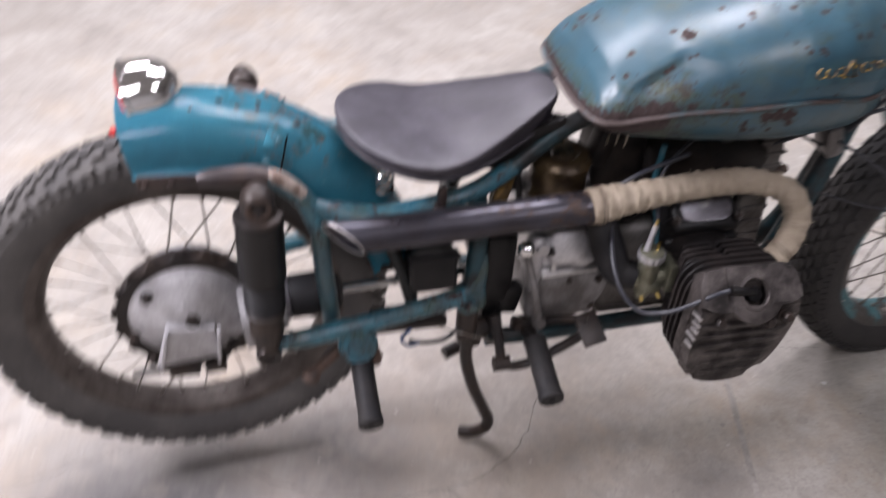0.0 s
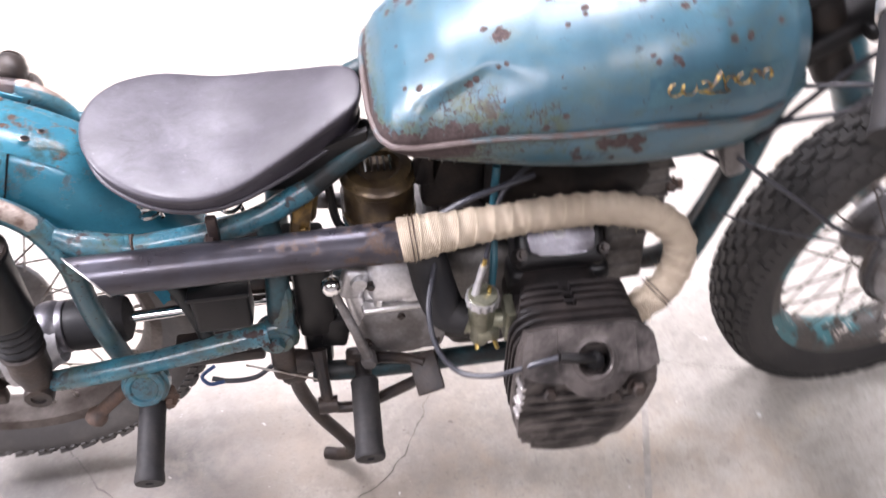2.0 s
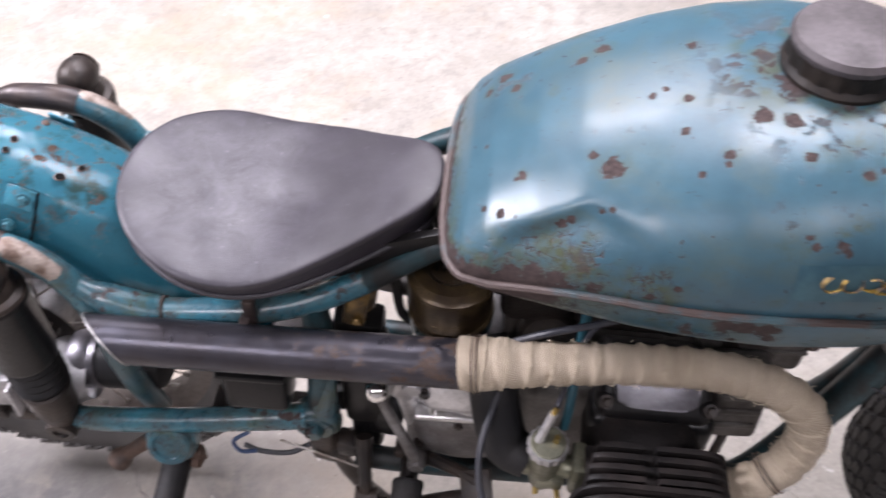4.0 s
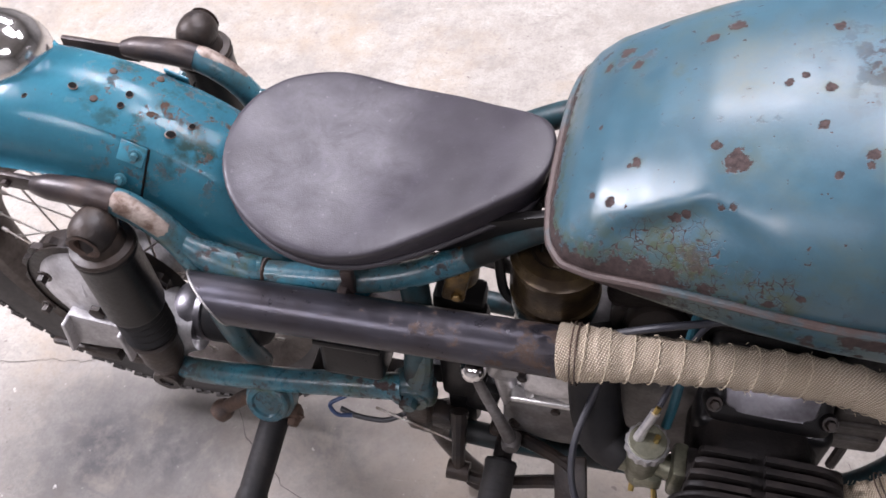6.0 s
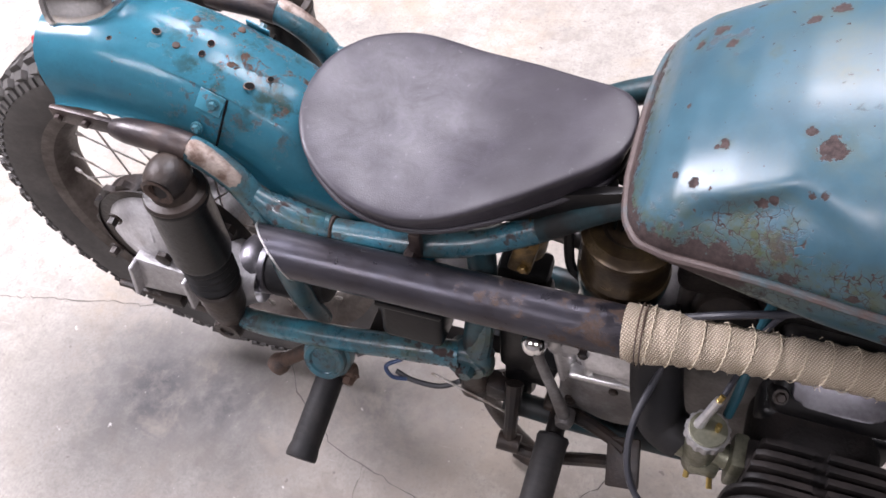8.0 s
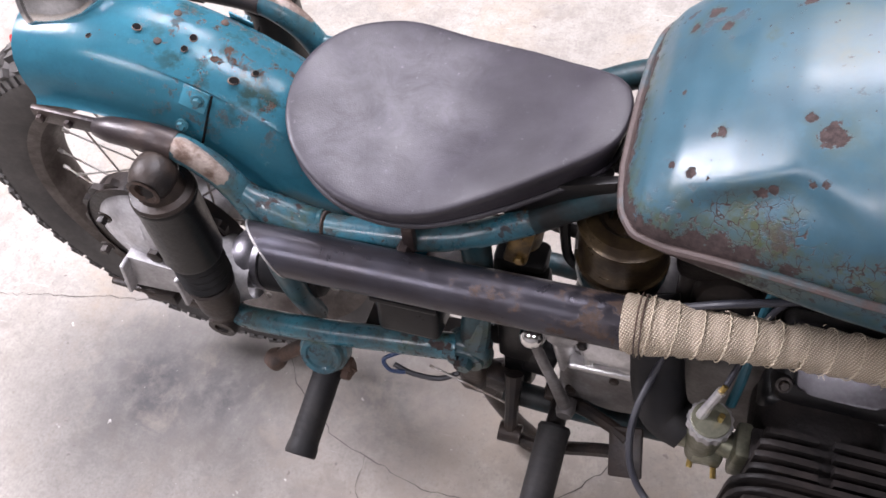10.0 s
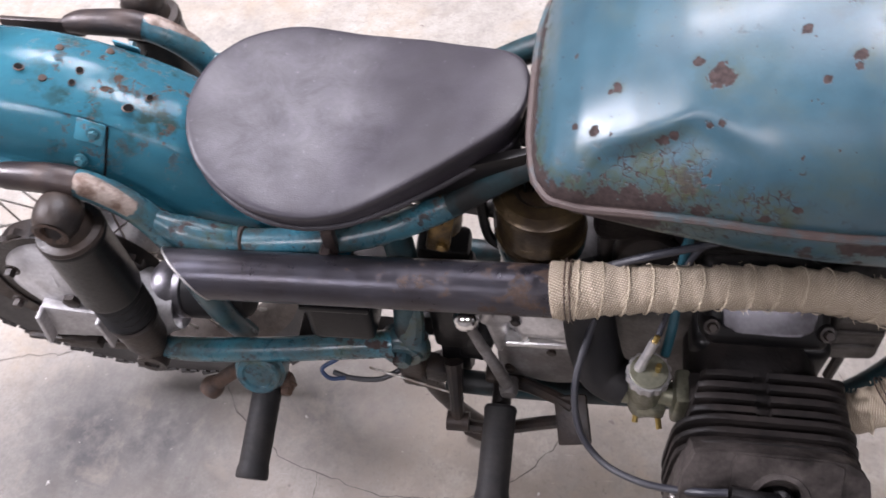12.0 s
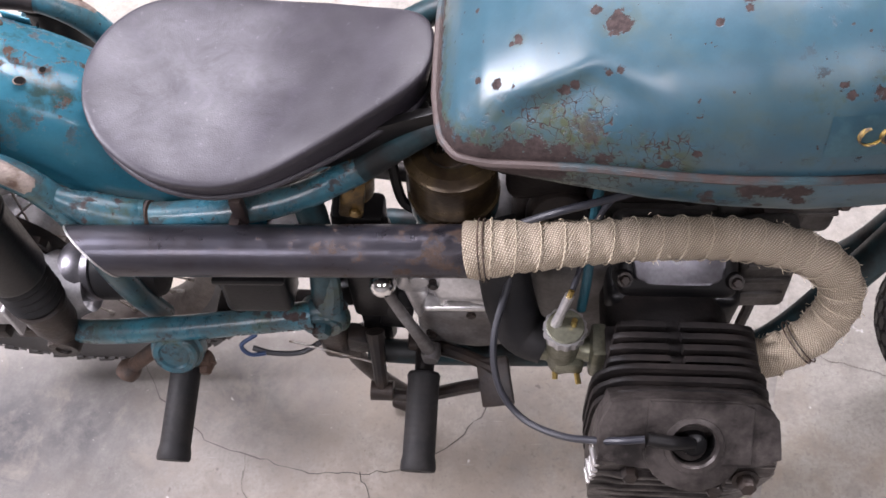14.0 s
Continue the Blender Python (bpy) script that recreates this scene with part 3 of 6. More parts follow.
def bolt(bm, a, b, r=0.006, head=0.006):
    m = toward(a, b)
    lathe(bm, [(0, 0), (r, 0), (r, head), (r * 0.8, head * 1.2), (0, head * 1.2)], m, 6)
    lathe(bm, [(r * 1.5, -0.0015), (r * 1.5, 0.0008), (r, 0.0008)], m, 14)
    return bm


FORE, OUT = pose(0, 0, 0, 0, 90, 0), pose(0, 0, 0, 90, 0, 0)  # z to +x; z to -y

# ---------------------------------------------------------------- the room
def room():
    x0, x1, y0, y1 = -4.5, 6.5, -4.0, 5.0
    bm = block(bmesh.new(), pose((x0 + x1) / 2, (y0 + y1) / 2, -0.1), x1 - x0 + 0.6, y1 - y0 + 0.6, 0.2, 0)
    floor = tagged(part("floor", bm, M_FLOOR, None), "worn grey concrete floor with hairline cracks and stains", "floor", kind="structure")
    # Walls and ceiling stand out of view, added to close the room.
    for name, cx, cy, sx, sy in (("wall_north", (x0 + x1) / 2, y1 + 0.1, x1 - x0, 0.2), ("wall_south", (x0 + x1) / 2, y0 - 0.1, x1 - x0, 0.2),
                                 ("wall_east", x1 + 0.1, (y0 + y1) / 2, 0.2, y1 - y0 + 0.4), ("wall_west", x0 - 0.1, (y0 + y1) / 2, 0.2, y1 - y0 + 0.4)):
        tagged(part(name, block(bmesh.new(), pose(cx, cy, CEILING / 2), sx, sy, CEILING, 0), M_WALL, None), "unseen plain wall added to close the room", "wall", kind="structure")
    tagged(part("ceiling", block(bmesh.new(), pose((x0 + x1) / 2, (y0 + y1) / 2, CEILING + 0.1), x1 - x0 + 0.4, y1 - y0 + 0.4, 0.2, 0), M_CEIL, None), "unseen plain ceiling added to close the room", "ceiling", kind="structure")
    return floor


def crack(bm, pts, width, seed):
    """A hairline crack: a jagged ribbon that lies on the slab."""
    rnd = random.Random(seed)
    line = []
    for (ax, ay), (bx, by) in zip(pts, pts[1:]):
        n = max(2, int(math.hypot(bx - ax, by - ay) / 0.012))
        for k in range(n):
            t = k / n
            line.append((ax + (bx - ax) * t + rnd.gauss(0, 0.0022), ay + (by - ay) * t + rnd.gauss(0, 0.0022)))
    line.append(pts[-1])
    rows = []
    for i, (x, y) in enumerate(line):
        a, b = line[max(0, i - 1)], line[min(len(line) - 1, i + 1)]
        d = Vector((b[0] - a[0], b[1] - a[1])).normalized()
        w = width * rnd.uniform(0.35, 1.3) / 2
        rows.append([bm.verts.new((x - d.y * w, y + d.x * w, 0.0012)), bm.verts.new((x + d.y * w, y - d.x * w, 0.0012))])
    for u, w in zip(rows, rows[1:]):
        bm.faces.new((u[0], u[1], w[1], w[0]))
    return bm


floor = room()
CRACKS = [([(-0.03, 0.10), (0.005, 0.045), (0.035, 0.008), (0.06, -0.03), (0.085, -0.051), (0.14, -0.084), (0.157, -0.100), (0.224, -0.117), (0.295, -0.142), (0.364, -0.149), (0.419, -0.149), (0.483, -0.143), (0.541, -0.115), (0.572, -0.094), (0.611, -0.051), (0.65, 0.02), (0.68, 0.10)], 0.0022),
          ([(-1.3, -0.06), (-0.67, 0.027), (-0.595, 0.040), (-0.52, 0.050), (-0.41, 0.071), (-0.32, 0.083), (-0.1, 0.12)], 0.002), ([(0.224, -0.118), (0.223, -0.140), (0.224, -0.163), (0.234, -0.191), (0.25, -0.26)], 0.0013), ([(0.418, -0.149), (0.428, -0.167), (0.437, -0.186), (0.47, -0.26)], 0.0016), ([(1.05, 0.10), (1.12, 0.055), (1.19, 0.027), (1.30, 0.0)], 0.0013)]
for i, (pts, w) in enumerate(CRACKS):
    part("crack", crack(bmesh.new(), pts, w * 0.72, 10 + i), M_CRACK, floor)
joint = bmesh.new()
slab(joint, [(0.700, -1.40), (0.712, -1.40), (1.205, 0.50), (1.193, 0.50)], pose(0, 0, 0), 0.002)
part("saw_joint", joint, plain("joint_filler", (0.285, 0.262, 0.238), 0.85, 0, (0.200, 0.182, 0.163), 22.0, 120.0, 0.4, 0.001, (0.40, 0.60), spec=0.25), floor)


def ceiling_lamp():
    lamp = new("ceiling_lamp")
    part("housing", block(bmesh.new(), pose(0, 0, -0.035), 1.32, 0.74, 0.07, 0.01), M_CEIL, lamp, "white enamelled housing")
    for y in (-0.24, -0.08, 0.08, 0.24):
        part("tube", tube(bmesh.new(), [(-0.60, y, -0.09), (0.60, y, -0.09)], 0.014, 10, 1), M_TUBE, lamp, "glowing fluorescent tube")
    for x in (-0.62, 0.62):
        part("socket", block(bmesh.new(), pose(x, 0, -0.085), 0.02, 0.60, 0.04, 0.004), M_CEIL, lamp)
    return tagged(lamp, "unseen four-tube fluorescent lamp fixed to the ceiling", "ceiling lamp", "ceiling lamps")


lamp0 = ceiling_lamp()
for i, (lx, ly, _) in enumerate(LAMPS):
    m = pose(lx, ly, CEILING - 0.002)
    if i:
        copy_thing(lamp0, m)
    else:
        lamp0.matrix_basis = m

# ---------------------------------------------------------------- the motorcycle
bike = tagged(new("motorcycle"), "old rust-chipped teal motorcycle with dark saddle and tan wrapped exhaust", "motorcycle")
bike.matrix_world = BIKE
AXLE = 0.336


def tyre_mesh(knobs):
    bm = bmesh.new()
    half = [(0.250, 0.030), (0.256, 0.037), (0.268, 0.045), (0.288, 0.0525), (0.304, 0.0525), (0.318, 0.047), (0.326, 0.035), (0.3295, 0.018), (0.330, 0.0)]
    prof = [(r, -y) for r, y in half] + [(r, y) for r, y in half[-2::-1]]
    lathe(bm, prof, OUT, 96)
    inner = [(0.250, 0.030), (0.244, 0.0), (0.250, -0.030)]
    lathe(bm, inner, OUT, 96)
    base, bm = bm, bmesh.new()
    rnd = random.Random(5)
    if knobs == "block":
        rows = [(-0.043, 0.3215, 40, 0.012, 0.022), (-0.0215, 0.3285, 0, 0.017, 0.020), (0.0, 0.330, 0, 0.017, 0.020), (0.0215, 0.3285, 0, 0.017, 0.020), (0.043, 0.3215, -40, 0.012, 0.022)]
        n = 54
        for j, (y, r, tilt, sy, sx) in enumerate(rows):
            for k in range(n):
                a = 360 * (k + 0.5 * (j % 2)) / n
                m = pose(0, 0, 0, 0, a, 0) @ pose(0, y, r, tilt * 0.9, 0, rnd.uniform(-4, 4) + (8 if j % 2 else -8))
                block(bm, m, sx, sy, 0.013, 0)
        for k in range(n * 2):
            for sgn in (-1, 1):
                m = pose(0, 0, 0, 0, 180 * k / n, 0) @ pose(0, sgn * 0.0505, 0.311, -sgn * 68, 0, 0)
                block(bm, m, 0.009, 0.012, 0.006, 0)
    else:
        n = 58
        for j, (y, r, tilt) in enumerate([(-0.0435, 0.3190, 44), (-0.0295, 0.3262, 24), (-0.0148, 0.3295, 9), (0.0, 0.3305, 0), (0.0148, 0.3295, -9), (0.0295, 0.3262, -24), (0.0435, 0.3190, -44)]):
            for k in range(n):
                a = 360 * (k + 0.5 * (j % 2)) / n
                m = pose(0, 0, 0, 0, a, 0) @ pose(0, y, r, tilt, 0, 0)
                slab(bm, oval(0.0275, 0.0132, 8, 3.0), m, 0.012)
        for k in range(n * 2):
            for sgn in (-1, 1):
                m = pose(0, 0, 0, 0, 180 * k / n, 0) @ pose(0, sgn * 0.0495, 0.313, -sgn * 62, 0, 0)
                block(bm, m, 0.012, 0.014, 0.005, 0)
    return base, bm


def wheel(name, at, label, knobs, rim_material, hub_half, rubber, wire):
    bm = bmesh.new()
    prof = [(0.2575, -0.038), (0.259, -0.034), (0.246, -0.030), (0.236, -0.018), (0.232, 0.0), (0.236, 0.018), (0.246, 0.030), (0.259, 0.034), (0.2575, 0.038), (0.2535, 0.037), (0.241, 0.033), (0.231, 0.020), (0.227, 0.0), (0.231, -0.020), (0.241, -0.033), (0.2535, -0.037)]
    lathe(bm, prof, OUT, 96, True)
    w = part(name, bm, rim_material, bike, label, at)
    casing, tread = tyre_mesh(knobs)
    part("tyre", casing, rubber, w, "black tyre, greyed with dust")
    tagged(part("tread", tread, rubber, w), kind="stuff")
    hub = bmesh.new()
    lathe(hub, [(0, -hub_half - 0.02), (0.02, -hub_half - 0.02), (0.024, -hub_half), (0.09, -hub_half + 0.004), (0.09, -hub_half + 0.014), (0.05, -hub_half + 0.02), (0.045, hub_half - 0.02), (0.075, hub_half - 0.012), (0.075, hub_half - 0.004), (0.024, hub_half), (0.02, hub_half + 0.02), (0, hub_half + 0.02)], OUT, 40)
    part("hub", hub, M_ALU_DULL, w)
    meshes = []
    for sgn in (-1, 1):
        for lean in (-1, 1):
            b = bmesh.new()
            a = radians(26) * lean
            foot = Vector((0.078 * math.sin(a), sgn * (hub_half - 0.012), 0.078 * math.cos(a)))
            head = Vector((0.0, sgn * 0.006, 0.232))
            tube(b, [foot, head], 0.0016, 6, 1)
            tube(b, [head.lerp(foot, 0.08), head], 0.0034, 6, 1)
            meshes.append(b)
    for i, b in enumerate(meshes):
        first = part("spoke", b, wire, w, at=pose(0, 0, 0, 0, 10 * i, 0))
        for k in range(1, 9):
            child("spoke", first.data, w, at=pose(0, 0, 0, 0, 10 * i + 40 * k, 0))
    return w


rear = wheel("rear_wheel", pose(-0.016, 0.058, 0.275) @ Matrix.Diagonal((1.02, 0.87, 1.02, 1)), "wire-spoked rear wheel with a rusted steel rim", "block", M_RIM, 0.055, M_TYRE_DUSTY, M_SPOKE)

# --- final drive and brake on the right of the rear wheel
bm = bmesh.new()
n = 36
ring = []
for k in range(n * 2):
    r = 0.121 if (k // 2) % 2 else 0.113
    ring.append((r * math.cos(k * math.pi / n), r * math.sin(k * math.pi / n)))
slab(bm, ring, pose(0, -0.052, AXLE) @ OUT, 0.010)
lathe(bm, [(0.113, 0.03), (0.113, 0.06)], pose(0, 0, AXLE) @ OUT, 48)
part("drive_flange", bm, M_GREASE, bike, "black toothed hub flange", pose(-0.010, 0.012, 0.006))
bm = lathe(bmesh.new(), [(0.098, 0.050), (0.100, 0.058), (0.094, 0.066), (0.070, 0.078), (0.045, 0.086), (0.030, 0.092), (0.014, 0.094), (0, 0.094)], pose(0, 0, AXLE) @ OUT, 48)
ribs = []
for k in range(3):
    a = radians(100 + 75 * k)
    ribs.append(tube(bmesh.new(), [(0.035 * math.cos(a), -0.086, AXLE + 0.035 * math.sin(a)), (0.088 * math.cos(a), -0.064, AXLE + 0.088 * math.sin(a))], 0.005, 8, 1))
final = part("final_drive", bm, M_DRIVE, bike, "grey cast-aluminium final drive case", pose(-0.010, 0.018, 0.008))
for rib in ribs:
    part("case_rib", rib, M_DRIVE, final)
bm = bmesh.new()
lathe(bm, [(0.012, 0), (0.012, 0.008), (0.008, 0.010), (0, 0.010)], pose(0.004, -0.092, AXLE + 0.012) @ OUT, 6)
part("drain_plug", bm, M_GREASE, final)
bm = bmesh.new()
slab(bm, [(-0.052, -0.045), (0.048, -0.035), (0.044, 0.028), (-0.030, 0.036)], pose(-0.008, -0.098, AXLE - 0.028) @ OUT, 0.016, 0.003)
block(bm, pose(-0.045, -0.112, AXLE - 0.03, 0, 12, 0), 0.006, 0.02, 0.075, 0.002)
block(bm, pose(0.040, -0.112, AXLE - 0.03, 0, 4, 0), 0.006, 0.02, 0.066, 0.002)
part("cover_plate", bm, M_DRIVE, final, "flat ribbed aluminium plate")
for x, z in ((-0.068, -0.075), (-0.03, -0.094), (0.0, -0.088), (0.035, -0.08), (0.062, -0.06), (-0.09, -0.02), (-0.06, 0.06), (0.085, 0.01)):
    part("case_bolt", bolt(bmesh.new(), (x, -0.084, AXLE + z), (x, -0.2, AXLE + z), 0.007, 0.009), M_GREASE, final)
for x, z in ((-0.030, 0.280), (-0.016, 0.270), (-0.002, 0.256), (0.018, 0.276)):
    part("greasy_nut", bolt(bmesh.new(), (x, -0.088, z), (x, -0.2, z - 0.04), 0.0085, 0.014), M_GREASE, final)
bm = bmesh.new()
tube(bm, [(-0.10, -0.10, AXLE - 0.088), (-0.055, -0.105, AXLE - 0.08), (0.0, -0.105, AXLE - 0.085)], 0.006, 8, 4)
block(bm, pose(-0.02, -0.10, AXLE - 0.088), 0.05, 0.022, 0.024, 0.005)
block(bm, pose(0.03, -0.098, AXLE - 0.09), 0.035, 0.02, 0.02, 0.004)
part("brake_lever_arm", bm, M_GREASE, final)
# bearing neck, chrome seal ring and rubber coupling on the shaft
bm = lathe(bmesh.new(), [(0.052, 0.0), (0.05, 0.03), (0.034, 0.055), (0.030, 0.07)], toward((0.07, -0.072, AXLE + 0.01), (0.35, -0.062, AXLE + 0.035)), 28)
part("drive_neck", bm, M_DRIVE, bike)
SHAFT = toward((0.120, -0.050, AXLE + 0.022), (0.35, -0.048, AXLE + 0.035))
part("seal_ring", lathe(bmesh.new(), [(0.0, -0.014), (0.031, -0.014), (0.036, -0.009), (0.0385, 0.000), (0.0385, 0.012), (0.036, 0.018), (0.037, 0.022), (0.037, 0.027), (0.034, 0.029), (0, 0.029)], SHAFT, 32), M_PLATE, bike, "satin steel seal ring")
part("rubber_coupling", lathe(bmesh.new(), [(0.0, 0.026), (0.033, 0.026), (0.0365, 0.034), (0.0365, 0.095), (0.031, 0.108), (0.018, 0.114), (0, 0.114)], SHAFT, 28), M_RUBBER, bike, "black rubber shaft coupling")
part("drive_shaft", tube(bmesh.new(), [SHAFT @ Vector((0, 0, 0.10)), SHAFT @ Vector((0, 0, 0.36))], 0.0085, 14, 1), M_CHROME, bike, "bright steel drive shaft")

# --- rear fender and tail lamp
FY = 0.012


def fender():
    bm = bmesh.new()
    half = [(0.0775, 0.081), (0.0752, 0.0795), (0.0722, 0.075), (0.0712, 0.068), (0.0705, 0.056), (0.068, 0.042), (0.0625, 0.028), (0.0535, 0.0165), (0.041, 0.008), (0.025, 0.0025), (0.010, 0.0004)]
    cross = [(-y, d) for y, d in half] + [(0.0, 0.0)] + half[::-1]
    rows = []
    for k in range(41):
        a = radians(101 - 88 * k / 40)
        d = Vector((math.cos(a), 0, math.sin(a)))
        rows.append([bm.verts.new(Vector((0, y + FY, AXLE)) + d * (0.374 - drop)) for y, drop in cross])
    for u, w in zip(rows, rows[1:]):
        for i in range(len(cross) - 1):
            bm.faces.new((u[i], u[i + 1], w[i + 1], w[i]))
    bmesh.ops.solidify(bm, geom=list(bm.faces), thickness=0.0025)
    return bm


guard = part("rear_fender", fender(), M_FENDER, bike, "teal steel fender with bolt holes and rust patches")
for x, y, r in ((0.175, -0.019, 0.0058), (0.188, 0.002, 0.0042), (0.123, 0.008, 0.0048), (0.121, -0.009, 0.0042), (0.069, -0.003, 0.0052), (0.03, -0.03, 0.003)):
    d = Vector((x, 0, math.sqrt(0.374 ** 2 - x * x))).normalized()
    p = Vector((0, y, AXLE)) + d * (0.374 - 0.03 * min(1, abs(y - FY) * 3) * abs(y - FY))
    uneven = toward(p, p + d) @ Matrix.Rotation(x * 40, 4, "Z") @ Matrix.Diagonal((0.86, 1.08, 1, 1))
    hole = part("bolt_hole", lathe(bmesh.new(), [(0, 0.0020), (r * 0.9, 0.0020)], uneven, 11), M_SOOT_SHADE, guard)
    part("chipped_rim", lathe(bmesh.new(), [(r * 0.88, 0.0021), (r * 0.98, 0.0019), (r * 1.06, 0.0008)], uneven @ pose(r * 0.07, r * 0.05, 0), 9), M_FLAKE, hole, "rim chipped to pale metal")
# a thin plate riveted over the crown of the fender
bm = bmesh.new()
rows = []
for k in range(19):
    a = math.acos(0.085 / 0.374) - radians(28.5) * k / 18
    d = Vector((math.cos(a), 0, math.sin(a)))
    row = [bm.verts.new(Vector((0, FY + y, AXLE)) + d * (0.3743 + 0.0009 - drop)) for y, drop in ((-0.049, 0.0130), (-0.041, 0.008), (-0.025, 0.0025), (-0.010, 0.0004), (0.0, 0.0), (0.010, 0.0004), (0.025, 0.0025), (0.041, 0.008))]
    rows.append(row)
for u, w in zip(rows, rows[1:]):
    for i in range(7):
        bm.faces.new((u[i], u[i + 1], w[i + 1], w[i]))
bmesh.ops.solidify(bm, geom=list(bm.faces), thickness=0.0014)
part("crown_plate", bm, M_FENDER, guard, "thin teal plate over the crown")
for x, y in ((0.094, -0.022), (0.096, 0.020), (0.140, 0.034)):
    d = Vector((x, 0, math.sqrt(0.374 ** 2 - x * x))).normalized()
    p = Vector((0, FY + y, AXLE)) + d * (0.3745 - 0.0025 * (y / 0.025) ** 2)
    part("rivet", lathe(bmesh.new(), [(0.0044, 0.0), (0.0040, 0.0016), (0.0022, 0.0024), (0, 0.0026)], toward(p, p + d), 12), M_RUST, guard)
for sgn in (-1, 1):
    d = Vector((math.cos(radians(66.5)), 0, math.sin(radians(66.5))))
    m = Matrix.Translation(Vector((0, sgn * 0.0655 + FY, AXLE)) + d * 0.3405) @ pose(0, 0, 0, -sgn * 64, 23.5, 0)
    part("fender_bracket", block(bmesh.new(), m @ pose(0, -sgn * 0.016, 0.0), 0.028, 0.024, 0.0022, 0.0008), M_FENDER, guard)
    # Dark strip laid in as the shadow cast by the plate's edge.
    part("edge_shadow", block(bmesh.new(), m @ pose(0.0185, sgn * 0.004, -0.0012, 0, 0, 6), 0.0022, 0.062, 0.0036, 0.0006), M_SOOT_SHADE, guard, "dark strip for the shadow line at a plate's edge")
    for q, side in ((-0.016, 0.004), (0.018, -0.004)):
        part("bracket_bolt", bolt(bmesh.new(), m @ Vector((side, sgn * q, 0.002)), m @ Vector((side, sgn * q, 0.1)), 0.0046, 0.0045), M_FRAME, guard)
lamp_at = pose(-0.044, 0.030, 0.701, 0, -104, 0) @ Matrix.Diagonal((1.08, 1.08, 0.78, 1))
bm = lathe(bmesh.new(), [(0.0, -0.085), (0.016, -0.082), (0.032, -0.068), (0.042, -0.045), (0.046, -0.020), (0.0465, 0.0), (0.049, 0.002), (0.049, 0.010), (0.044, 0.012)], lamp_at, 36)
tail = part("tail_lamp", bm, M_LAMP, bike, "chromed bullet tail lamp with a red lens")
part("lens", lathe(bmesh.new(), [(0.044, 0.010), (0.038, 0.018), (0.02, 0.024), (0, 0.025)], lamp_at, 32), M_RED, tail, "red lens")
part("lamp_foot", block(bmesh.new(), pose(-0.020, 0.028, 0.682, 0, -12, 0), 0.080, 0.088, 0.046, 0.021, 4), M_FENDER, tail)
part("reflector", lathe(bmesh.new(), [(0.0055, 0), (0.005, 0.003), (0, 0.004)], pose(-0.0735, -0.030, 0.683, 60, 0, -30), 12), M_RED, guard, "small red reflector")

